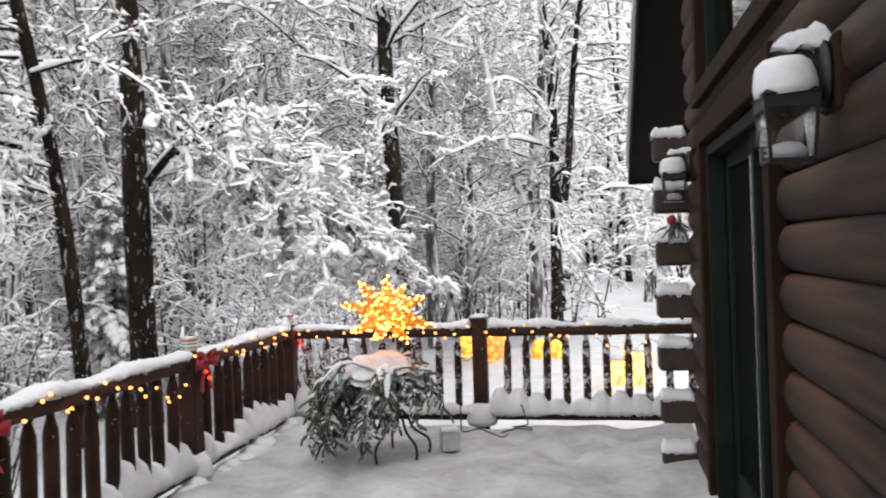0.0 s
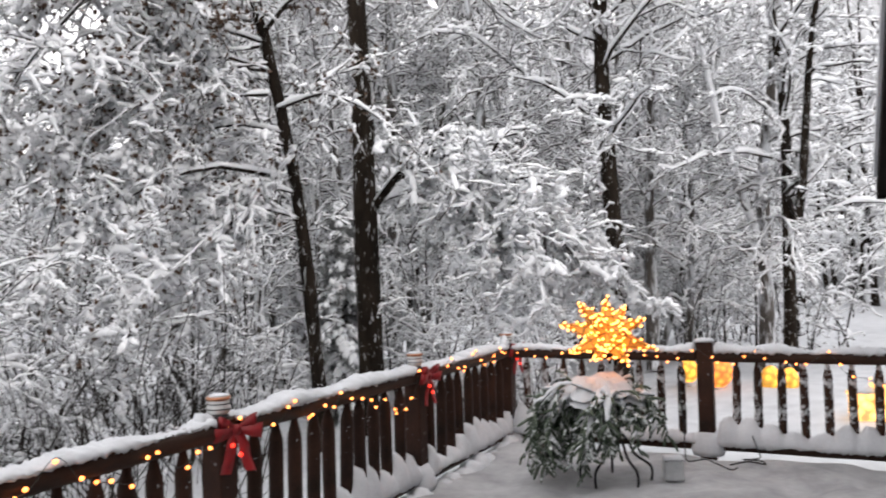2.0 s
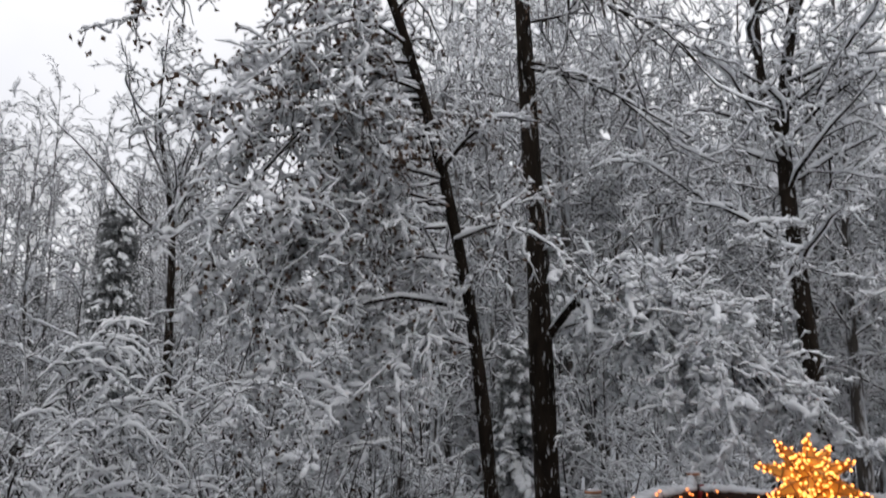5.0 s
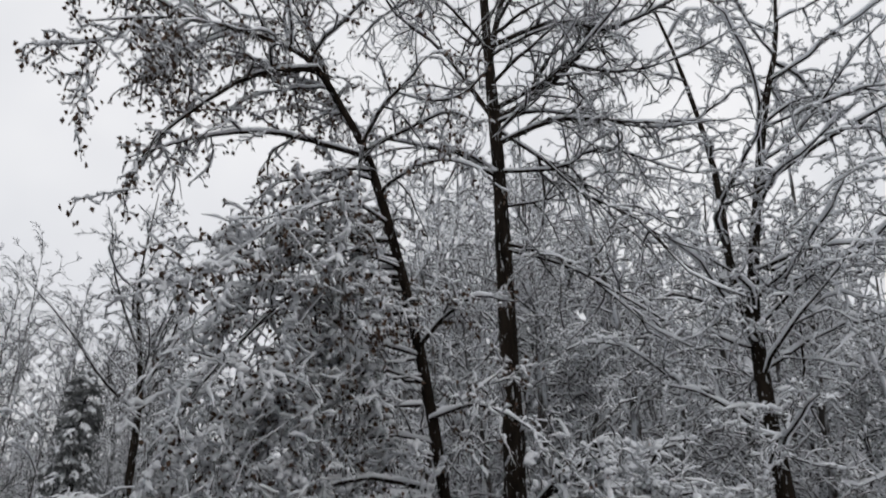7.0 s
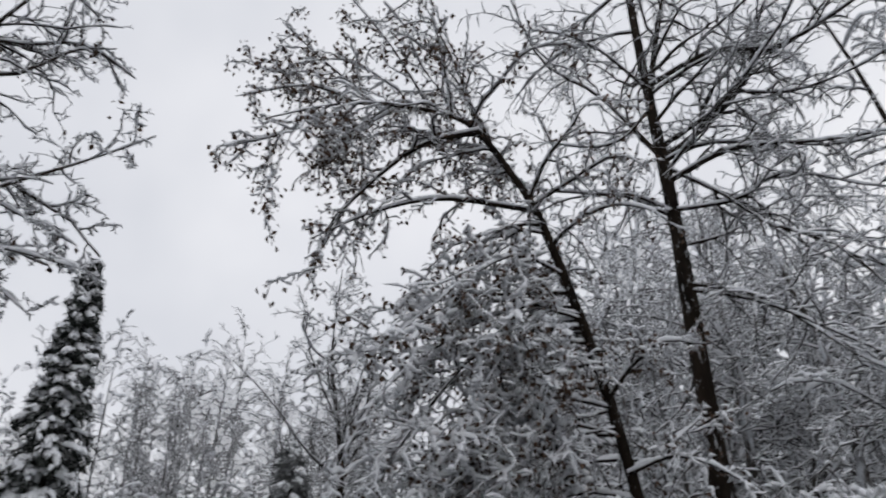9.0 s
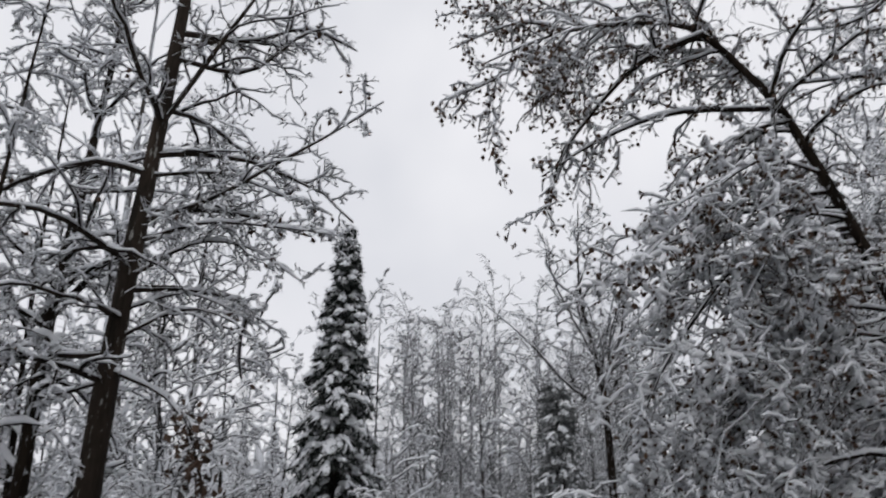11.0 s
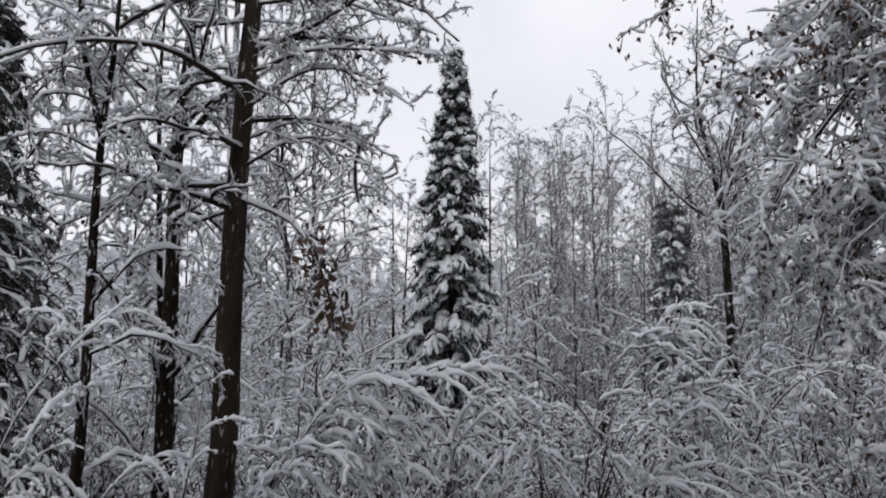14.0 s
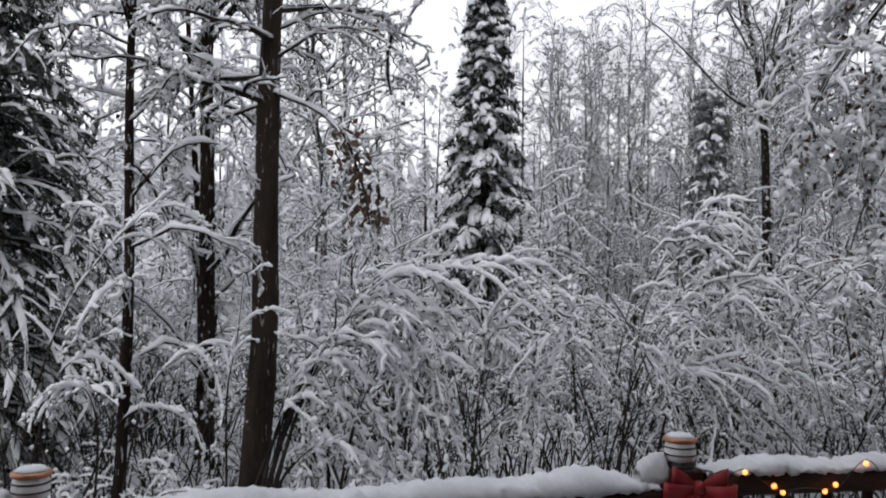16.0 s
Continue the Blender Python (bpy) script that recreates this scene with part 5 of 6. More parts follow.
for i in range(5):
    h = 9.5 + 1.2 * i
    bend = rnd.normal(0, 0.35, (4, 2))
    x, y = -24 - 1.5 * i, 16.0 + i
    z = float(ground_height(x, y)) - 0.1
    far.append(broadleaf(FAR, [(x, y, z), (x + bend[0, 0], y + bend[0, 1], z + h * 0.3), (x + bend[1, 0], y + bend[1, 1], z + h * 0.65), (x + bend[2, 0], y + bend[2, 1], z + h)], 0.10 + 0.012 * i, [], 70 + i, count=22, low=0.12, reach=0.34, level2=5, level3=3, snow=0.064, angle=(35, 70) if i % 2 else (18, 42), sides=5, group="far woods", twig=0.010, rise=0.25 if i % 2 else 0.7, lite=True, level4=1, least=1.0, spread=1.35, lump=0.25))
skyline = []
for i in range(3):
    h = 11.0 + 1.0 * i
    x, y = -27 - 2.0 * i, 9.0 + 2 * i
    z = float(ground_height(x, y)) - 0.1
    skyline.append(broadleaf("slender upright hardwood with fine bare twigs", [(x, y, z), (x + 0.2, y - 0.1, z + h * 0.35), (x - 0.15, y + 0.2, z + h * 0.7), (x, y, z + h)], 0.085, [], 170 + i, count=30, low=0.1, reach=0.26, level2=5, level3=4, level4=1, snow=0.032, angle=(20, 48), sides=5, group="far woods", twig=0.008, rise=0.55, lite=True, least=0.8, spread=1.4, lump=0.2, coat=BARE))
for i in range(112):
    a = rnd.uniform(-38, 122)
    d = rnd.uniform(19, 48) if i > 40 else rnd.uniform(15, 24)
    s = rnd.uniform(0.75, 1.25)
    if i > 92:
        a, d = rnd.uniform(6, 46), rnd.uniform(18, 36)
    if 46 < a < 86:
        d = rnd.uniform(27, 46)
        s = min(s, (1.9 + d * math.tan(math.radians(rnd.uniform(13.5, 19)))) / 12.0)
    if 78 < i <= 92:
        a, d = rnd.uniform(57, 86), rnd.uniform(28, 40)
        s = (2.2 + d * math.tan(math.radians(rnd.uniform(16, 20)))) / 12.0
    if a < 6:
        d = rnd.uniform(22, 48)
    x, y = -d * math.sin(math.radians(a)), d * math.cos(math.radians(a))
    ob = copy_thing(skyline[i % 3] if 46 < a < 90 else far[i % 5], pose(x, y, float(ground_height(x, y)) - 0.1, 0, 0, rnd.uniform(0, 360)))
    ob.scale = (s, s, s * rnd.uniform(0.9, 1.15))
behind = np.random.default_rng(17)
for i in range(12):
    a, d = math.radians(behind.uniform(20, 47)), behind.uniform(14.5, 21)
    x, y = -d * math.sin(a), d * math.cos(a)
    ob = copy_thing(far[i % 5], pose(x, y, float(ground_height(x, y)) - 0.1, 0, 0, behind.uniform(0, 360)))
    s = (2.2 + d * math.tan(math.radians(behind.uniform(21, 29)))) / (9.5 + 1.2 * (i % 5))
    ob.scale = (s, s, s)
for i in range(22):
    a, d = math.radians(rnd.uniform(-14, 26)), rnd.uniform(21, 38)
    x, y = -d * math.sin(a), d * math.cos(a)
    ob = copy_thing((young + kinds)[i % 6], pose(x, y, float(ground_height(x, y)) - 0.1, 0, 0, rnd.uniform(0, 360)))
    s = rnd.uniform(0.8, 1.3)
    ob.scale = (s, s, s)

brush = np.random.default_rng(29)
for i in range(20):
    a, d = math.radians(brush.uniform(-11, 17)), brush.uniform(19, 26)
    x, y = -d * math.sin(a), d * math.cos(a)
    if x > -0.6:  # the open yard beside the cabin
        continue
    ob = copy_thing(kinds[i % 3], pose(x, y, float(ground_height(x, y)) - 1.0, 0, 0, brush.uniform(0, 360)))
    s = brush.uniform(1.1, 1.7)
    ob.scale = (s, s, s)

# dense low crowns beyond the yard, then the last trees against the sky
for i in range(16):
    a, d = math.radians(rnd.uniform(-7, 15)), rnd.uniform(19.5, 32)
    x, y = -d * math.sin(a), d * math.cos(a)
    ob = copy_thing(young[i % 3], pose(x, y, float(ground_height(x, y)) - 0.1, 0, 0, rnd.uniform(0, 360)))
    s = rnd.uniform(1.5, 2.2)
    ob.scale = (s, s, s)
for i in range(3):
    a, d = math.radians(rnd.uniform(2, 34)), rnd.uniform(19, 26)
    x, y = -d * math.sin(a), d * math.cos(a)
    ob = copy_thing(far[i % 5], pose(x, y, float(ground_height(x, y)) - 0.1, 0, 0, rnd.uniform(0, 360)))
    s = rnd.uniform(1.1, 1.4)
    ob.scale = (s, s, s)
last = []
for i in range(3):
    h = 13.0 + 1.5 * i
    x, y = -20.0 + 7 * i, 46.0
    z = float(ground_height(x, y)) - 0.1
    last.append(broadleaf("snow-covered hardwood at the back of the woods", [(x, y, z), (x + 0.3, y, z + h * 0.4), (x - 0.2, y + 0.2, z + h)], 0.16, [], 90 + i, count=22, low=0.08, reach=0.34, level2=4, level3=2, level4=0, snow=0.2, angle=(35, 75), sides=5, group="far woods", twig=0.02, rise=0.2, lite=True, least=1.0))
spots = []
for i in range(80):
    a, d = (rnd.uniform(-24, 46), rnd.uniform(38, 58)) if i < 46 else (rnd.uniform(40, 122), rnd.uniform(40, 58))
    s = rnd.uniform(0.9, 1.3)
    if i >= 46:
        s = (2.2 + d * math.tan(math.radians(rnd.uniform(13, 17.5) if 46 < a < 90 else rnd.uniform(12, 18)))) / 14.0
    x, y = -d * math.sin(math.radians(a)), d * math.cos(math.radians(a))
    spots.append((x, y, float(ground_height(x, y)) - 0.1, rnd.uniform(0, 2 * math.pi), s, i % 3))
edge_woods = thing("far_woods", (0, 52, float(ground_height(0, 52))), "dense snowy treetops closing the woods far behind", "trees", "")
edge_woods["kind"] = "stuff"
for piece, mat in (("trunk", BARK), ("fine_crown", HAZED_RIME), ("snow", TREE_SNOW)):
    blocks = []
    for x, y, z, turn, s, kind in spots:
        me = next(c for c in last[kind].children if c.name.split(".")[0] == piece).data
        co, ids = np.empty(3 * len(me.vertices), np.float32), np.empty(len(me.loops), np.int32)
        me.vertices.foreach_get("co", co)
        me.loops.foreach_get("vertex_index", ids)
        co = co.reshape(-1, 3) * s
        c, q = math.cos(turn), math.sin(turn)
        co = np.stack([co[:, 0] * c - co[:, 1] * q, co[:, 0] * q + co[:, 1] * c, co[:, 2]], -1) + np.array([x, y, z]) - np.array(edge_woods.location)
        blocks.append((co, ids.reshape(-1, 4)))
    mark_stuff(mesh_part(piece + "s" if piece == "trunk" else piece, quad_mesh(piece, blocks), mat, edge_woods))

# the closed mass of crowns that fills the distance: ragged tapering crowns, each of stacked tiers
g = np.random.default_rng(123)
n, tiers, k = 900, 7, 5
az = np.radians(np.where(np.arange(n) < 520, g.uniform(-40, 46, n), g.uniform(40, 128, n)))
d = g.uniform(60, 100, n)
rise = np.radians(np.where(az < 0.80, g.uniform(9, 21, n), g.uniform(5, 10.5, n)))
tall = 2.2 + d * np.tan(rise)
foot = np.stack([-d * np.sin(az), d * np.cos(az), 0 * d], -1)
foot[:, 2] = ground_height(foot[:, 0], foot[:, 1]) - 0.2
s = np.linspace(0, 1, tiers)
P = foot[:, None] + np.stack([g.normal(0, 0.25, (n, tiers)), g.normal(0, 0.25, (n, tiers)), tall[:, None] * s], -1)
R = (g.uniform(0.9, 2.0, n)[:, None] * np.clip(np.sin(np.pi * np.clip(0.16 + 0.84 * s, 0, 1)), 0.02, 1) ** 0.8) * g.uniform(0.6, 1.35, (n, tiers))
V, F = tubes(P, R, k)
V = V + g.normal(0, 0.22, V.shape)
deep_woods = thing("distant_woods", (0, 80, float(ground_height(0, 80))), "pale snow-covered crowns closing off the distance", "trees")
deep_woods["kind"] = "stuff"
mark_stuff(mesh_part("crowns", quad_mesh("crowns", [(V - np.array(deep_woods.location), F)], False), CROWN_MASS, deep_woods))

# bare dark undergrowth among the thicket, one mass of thin stems
u = np.random.default_rng(99)
n = 1200
az, d = np.radians(u.uniform(40, 112, n)), u.uniform(7.2, 17, n)
foot = np.stack([-d * np.sin(az), d * np.cos(az), 0 * d], -1)
foot = foot[(foot[:, 0] < -4.3) | (foot[:, 1] > 9.2)]
foot[:, 2] = ground_height(foot[:, 0], foot[:, 1]) - 0.05
n = len(foot)
way = np.stack([u.normal(0, 0.28, n), u.normal(0, 0.28, n), np.ones(n)], -1)
P, R = grow(foot, way, u.uniform(0.7, 2.6, n), u.uniform(0.005, 0.011, n), 5, u, 0.1, 0.10, 0.4)
p, r = grow(*sprout(P, R, 4, u, 0.2, 1.0, (25, 60), (0.2, 0.5), 0.6, 0.8), 3, u, 0.1, 0.18, 0.5)
undergrowth = thing("undergrowth", (-9, 3, float(ground_height(-9, 3))), "bare dark brush between the snowy saplings", "undergrowth")
undergrowth["kind"] = "stuff"
shift = np.array(undergrowth.location)
mark_stuff(mesh_part("stems", quad_mesh("stems", [tubes(P - shift, R, 4), tubes(p - shift, np.maximum(r, 0.003), 3)]), TWIG, undergrowth))
mark_stuff(mesh_part("snow", quad_mesh("brush_snow", [clots(p - shift, 0.5, 0.022, u)]), TREE_SNOW, undergrowth))


# ---- things on the deck and the house ----
def ball_mesh(name, radius, mat, sub=1):
    me = bpy.data.meshes.new(name)
    bm = bmesh.new()
    bmesh.ops.create_icosphere(bm, subdivisions=sub, radius=radius)
    bm.to_mesh(me)
    bm.free()
    me.polygons.foreach_set("use_smooth", np.full(len(me.polygons), True))
    me.materials.append(mat)
    return me


BULB_MESH = ball_mesh("bulb", 0.0105, BULB)
RED_MESH = ball_mesh("red_bulb", 0.013, REDBULB)


def hang(name, me, at, parent, label=""):
    o = new(name, me)
    o.parent, o.location = parent, at
    return tagged(o, label)


def cord(name, points, radius, mat, parent=None, label="", n=60, k=5):
    P = curve_through(points, n)[None]
    return mesh_part(name, quad_mesh(name, [tubes(P, np.full(P.shape[:2], radius), k)]), mat, parent, label)


def string_of_lights(label, points, count, seed, n):
    """A wire wound along a rail, with warm bulbs."""
    rnd = np.random.default_rng(seed)
    base = Vector(points[0])
    ob = thing("string_lights", base, label, "string lights", "fairy lights")
    local = [tuple(Vector(p) - base) for p in points]
    wire = cord("wire", local, 0.002, WIRE, ob, n=n, k=4)
    path = curve_through(local, count * 8)
    for i in range(count):
        p = path[i * 8 + int(rnd.integers(0, 6))] + rnd.normal(0, 0.012, 3)
        hang("bulb", BULB_MESH, p, wire)
    return ob


def wound(a, b, z, along, seed, swag=()):
    """Points of a wire that winds round a rail from a to b; swag: stretches that hang lower."""
    rnd = np.random.default_rng(seed)
    pts = []
    for i, s in enumerate(np.arange(a, b, 0.13)):
        dip = sum(depth * math.sin(math.pi * (s - lo) / (hi - lo)) for lo, hi, depth in swag if lo < s < hi)
        off = 0.082 + 0.012 * rnd.random()
        h = z + (0.10 if i % 4 == 1 else 0.0) + rnd.normal(0, 0.014) - dip
        pts.append((RAIL_X + off, s, h) if along else (s, FAR_Y - off, h))
    return pts


string_of_lights("string of warm fairy lights wound along the side railing", wound(1.5, 7.2, 0.82, True, 1, ((2.2, 3.1, 0.09), (4.45, 5.3, 0.17), (3.25, 3.9, 0.02))), 56, 2, 260)
string_of_lights("string of warm fairy lights along the end railing", wound(-2.8, 0.75, 0.80, False, 3, ((-0.1, 0.8, 0.16),)), 34, 4, 160)


def bow(at, turn, size):
    """A weatherproof ribbon bow tied round a post."""
    ob = thing("ribbon_bow", at, "red ribbon bow tied to the railing post", "bow", "red bows", turn)
    shape = np.array([0.3, 0.75, 1.0, 1.0, 0.8, 0.3])
    for s in (-1, 1):
        for reach, lift, broad in ((0.125, -0.012, 0.075), (0.095, 0.05, 0.06)):
            loop = np.array([(0, 0.012, 0), (s * reach * 0.5, 0.05, lift * 0.7), (s * reach * 0.92, 0.055, lift), (s * reach, 0.03, lift), (s * reach * 0.6, 0.008, lift * 0.7), (0, 0.006, 0)]) * size
            c = curve_through(loop, 15)
            half = np.interp(np.linspace(0, 5, 16), np.arange(6), shape)[:, None] * np.array([0.0, 0.12, 0.5]) * broad * size
            V = np.stack([c - half, c + half, c + half + (0, 0.004, 0), c - half + (0, 0.004, 0)], 1)[None]
            mesh_part("loop", quad_mesh("loop", [skin(V)]), RED, ob)
        c = curve_through(np.array([(0, 0.01, 0), (s * 0.03, 0.035, -0.07), (s * 0.04, 0.025, -0.13), (s * 0.065, 0.035, -0.21)]) * size, 12)
        half = np.array([0.5, 0.12, 0.08]) * 0.06 * size
        V = np.stack([c - half, c + half, c + half + (0, 0.004, 0), c - half + (0, 0.004, 0)], 1)[None]
        mesh_part("tail", quad_mesh("tail", [skin(V)]), RED, ob)
    part("knot", lathe([(0.012, -0.02), (0.026, -0.01), (0.028, 0.01), (0.012, 0.022)], 10, m=pose(0, 0.02, 0, 90)), RED, ob, smooth=True)
    hang("red_bulb", RED_MESH, (0.03 * size, 0.05, -0.07 * size), ob, "small light glowing red through the ribbon")
    hang("red_bulb", RED_MESH, (-0.01 * size, 0.05, -0.12 * size), ob, "small light glowing red through the ribbon")
    return ob


def post_lantern(x, y, z, seed):
    ob = thing("post_lantern", (x, y, z), "round frosted post lantern with copper bands under snow", "lantern", "post lanterns", seed * 4 - 8)
    part("foot", lathe([(0.062, 0), (0.066, 0.006), (0.05, 0.03)], 18), BLACK, ob, smooth=False)
    jar = part("jar", lathe([(0.05, 0.02), (0.068, 0.035), (0.07, 0.065), (0.066, 0.10), (0.055, 0.115)], 18), FROST, ob, "frosted white jar", smooth=True)
    for h, r, half, mat, lb in ((0.055, 0.0715, 0.004, BLACK, "dark wire band"), (0.086, 0.0705, 0.004, BLACK, "dark wire band"), (0.118, 0.073, 0.011, COPPER, "copper rim")):
        part("band", lathe([(r - 0.012, h - half), (r, h - 0.8 * half), (r + 0.003, h), (r, h + 0.8 * half), (r - 0.014, h + half)], 18), mat, jar, lb, smooth=True)
    part("snow_lid", lathe([(0.06, 0.126), (0.063, 0.132), (0.045, 0.143), (0.01, 0.147)], 16), SNOW, ob, "small cap of snow", smooth=True)
    V, F = snow_ridge(0.14, 0.10, 0.12, 500 + seed, 0.5)
    o = mesh_part("snow_cap", quad_mesh("snow_cap", [(V, F)]), SNOW, ob, "snow heaped against the lantern")
    o.matrix_basis = pose(0.0, -0.20, -0.05, 0, 0, 0)
    ob.scale = (0.84, 0.84, 0.86)
    return ob


for i, y in enumerate(POSTS):
    post_lantern(RAIL_X, y, 0.90 if y > 0 else 0.83, i)
    bow((RAIL_X + 0.08, y + 0.03, 0.84 if y > 0 else 0.78), -96 - 12 * (i % 3), 1.02)

# star of rattan spikes wrapped in lights, standing on the heap of boughs
STAR_AT = Vector((-1.60, 6.05, 1.10))
star = thing("lit_star", STAR_AT, "glowing many-pointed star wrapped in warm fairy lights", "star")
srnd = np.random.default_rng(5)
STAR_BULB_MESH = ball_mesh("star_bulb", 0.0112, STARBULB)
across, ahead, up = Vector((0.97, 0.25, 0)), Vector((-0.25, 0.97, 0)), Vector((0, 0, 1))
SPIKES = [(-0.36, 0.09, 0.05), (-0.21, 0.27, -0.05), (0.01, 0.30, 0.06), (0.30, 0.13, -0.06), (0.38, -0.12, 0.02), (-0.27, -0.13, -0.08), (0.16, 0.22, 0.16), (-0.10, 0.15, -0.26), (0.15, 0.05, -0.28), (-0.02, -0.08, -0.30), (-0.22, 0.02, 0.24), (0.2, -0.05, 0.25), (0.16, -0.22, -0.12), (-0.1, -0.22, 0.15)]
for sx, sz, sy in SPIKES:
    tip_at = across * sx + ahead * sy + up * sz
    d, length = tip_at.normalized(), tip_at.length
    q = d.to_track_quat("Z", "X")
    bm = bmesh.new()
    rings = [[bm.verts.new(q @ Vector((r0 * math.cos(a * math.pi / 3), r0 * math.sin(a * math.pi / 3), h))) for a in range(6)] for r0, h in ((0.098, 0.06), (0.066, length * 0.45), (0.032, length * 0.74))]
    tip = bm.verts.new(d * length)
    for low_ring, high_ring in zip(rings, rings[1:]):
        for a in range(6):
            bm.faces.new((low_ring[a], low_ring[(a + 1) % 6], high_ring[(a + 1) % 6], high_ring[a]))
    for a in range(6):
        bm.faces.new((rings[-1][a], rings[-1][(a + 1) % 6], tip))
    inner = bm.copy()
    bmesh.ops.scale(inner, vec=(0.93, 0.93, 0.93), verts=inner.verts)
    bmesh.ops.wireframe(bm, faces=bm.faces[:], thickness=0.011, use_replace=True, use_boundary=True, use_even_offset=True)
    spike = part("spike", bm, STARWIRE, star)
    part("lining", inner, STARGLOW, spike, "amber lining lit from inside")
    for a in range(6):
        foot = q @ Vector((0.10 * math.cos(a * math.pi / 3), 0.10 * math.sin(a * math.pi / 3), 0.06))
        for t in ((0.1, 0.42, 0.74) if a % 2 else (0.25, 0.58, 0.97 if a == 2 else 0.85)):
            hang("bulb", STAR_BULB_MESH, foot.lerp(d * length, t) + Vector(srnd.normal(0, 0.007, 3)), spike)
glow = new("star_light", bpy.data.lights.new("star_light", "POINT"))
glow.data.energy, glow.data.shadow_soft_size, glow.data.color = 6.5, 0.12, (1.0, 0.55, 0.22)
glow.location = STAR_AT

# heap of cut evergreen boughs on an iron stand
stand = thing("plant_stand", (-1.55, 6.0, 0), "thin black wrought-iron plant stand with curved legs", "stand")
for i, a in enumerate((205, 250, 320, 20, 110)):
    ca, sa = math.cos(math.radians(a)), math.sin(math.radians(a))
    cord("leg", [(0.02 * ca, 0.02 * sa, 0.55), (0.03 * ca, 0.03 * sa, 0.40), (0.10 * ca, 0.10 * sa, 0.30), (0.15 * ca, 0.15 * sa, 0.20), (0.25 * ca, 0.25 * sa, 0.13), (0.27 * ca, 0.27 * sa, 0.07), (0.26 * ca, 0.26 * sa, 0.0)], 0.011, BLACK, stand, n=18)
part("ring", lathe([(0.12, 0.52), (0.16, 0.53), (0.16, 0.56), (0.12, 0.57)], 18), BLACK, stand, smooth=True)
heap = thing("evergreen_boughs", (-1.62, 6.05, 0), "heap of cut evergreen boughs drooping under snow", "evergreen boughs")
brnd = np.random.default_rng(8)
m = 74
turn = math.radians(225) + np.clip(brnd.normal(0, 0.85, m), -2.2, 2.2)
toward = np.clip(np.cos(turn - math.radians(200)), -1, 1)
start = np.stack([0.09 * np.cos(turn) + brnd.normal(0, 0.07, m), 0.09 * np.sin(turn) + brnd.normal(0, 0.07, m), 0.66 + brnd.uniform(-0.14, 0.06, m)], -1)
way = np.stack([np.cos(turn), np.sin(turn), brnd.uniform(0.0, 0.6, m)], -1)
length = brnd.uniform(0.34, 0.50, m) * (1 + 0.62 * np.clip(toward, -0.35, 1))
turn[:9], start[:9, 2], length[:9] = brnd.normal(0.1, 0.25, 9), brnd.uniform(0.66, 0.72, 9), brnd.uniform(0.42, 0.62, 9)
way[:9] = np.stack([np.cos(turn[:9]), np.sin(turn[:9]), np.full(9, 0.45)], -1)
P1, R1 = grow(start, way, length, np.full(m, 0.006), 8, brnd, 0.95, 0.12, 0.4)
P2, R2 = grow(*sprout(P1, R1, 11, brnd, 0.2, 1.0, (35, 65), (0.16, 0.34), 0.6, 0.6, 0, 0.3), 3, brnd, 0.25, 0.14, 0.5)
P1[..., 2], P2[..., 2] = np.maximum(P1[..., 2], 0.03), np.maximum(P2[..., 2], 0.03)
mesh_part("sprig_wood", quad_mesh("sprig", [tubes(P1, R1 * 1.2, 5), tubes(P2, np.full(R2.shape, 0.0115) * np.array([0.8, 1.0, 0.95, 0.6]), 5)]), PINE, heap, "grey-green needled sprigs dusted with snow")["kind"] = "stuff"
tufts = []
for line, per in ((P1, 26), (P2, 16)):
    m, n = line.shape[:2]
    s = brnd.uniform(0, n - 1.001, (m, per))
    i0 = s.astype(int)
    row = np.arange(m)[:, None]
    a, b = line[row, i0], line[row, i0 + 1]
    root = (a + (b - a) * (s - i0)[..., None]).reshape(-1, 3)
    way = unit((b - a).reshape(-1, 3)) * 0.8 + brnd.normal(0, 0.55, root.shape)
    way = unit(way) * brnd.uniform(0.016, 0.028, (len(root), 1))
    across = unit(np.cross(way, brnd.normal(0, 1, way.shape))) * 0.0024
    Q = np.stack([root - across, root + across, root + way + 0.4 * across, root + way - 0.4 * across], 1)
    tufts.append((Q.reshape(-1, 3), np.arange(len(root) * 4).reshape(-1, 4)))
mark_stuff(mesh_part("needle_foliage", quad_mesh("needle_foliage", tufts, False), PINE, heap, "grey-green fir needles rimed with snow"))
V, F = sheet(np.linspace(-1, 1, 34), np.linspace(-1, 1, 34), lambda x, y: 0 * x)
rr = np.maximum(np.abs(V[:, 0]), np.abs(V[:, 1])) / np.maximum(np.hypot(V[:, 0], V[:, 1]), 1e-6)
V[:, :2] *= rr[:, None]
d = np.hypot(V[:, 0], V[:, 1])
ang = np.arctan2(V[:, 1], V[:, 0])
reach = 0.31 + 0.05 * np.sin(3 * ang + 1) + 0.02 * np.sin(7 * ang) + 0.012 * np.sin(11 * ang + 2)
V[:, 0], V[:, 1] = V[:, 0] * reach, V[:, 1] * reach
V[:, :2] += (-0.07, -0.05)
V[:, 2] = 0.79 - 0.13 * d**2.5 + 0.035 * np.sin(V[:, 0] * 13 + 1) * np.cos(V[:, 1] * 12) + 0.015 * np.sin(V[:, 0] * 31) * np.sin(V[:, 1] * 27) + brnd.normal(0, 0.006, len(V))
under = V.copy()
under[:, 2] -= 0.05 + 0.05 * (1 - d)
mesh_part("snow_cap", quad_mesh("snow_cap", [(V, F), (under, F[:, ::-1])]), SNOW, heap, "thick cap of snow over the boughs")
snowy = brnd.random(len(P1)) < 0.7
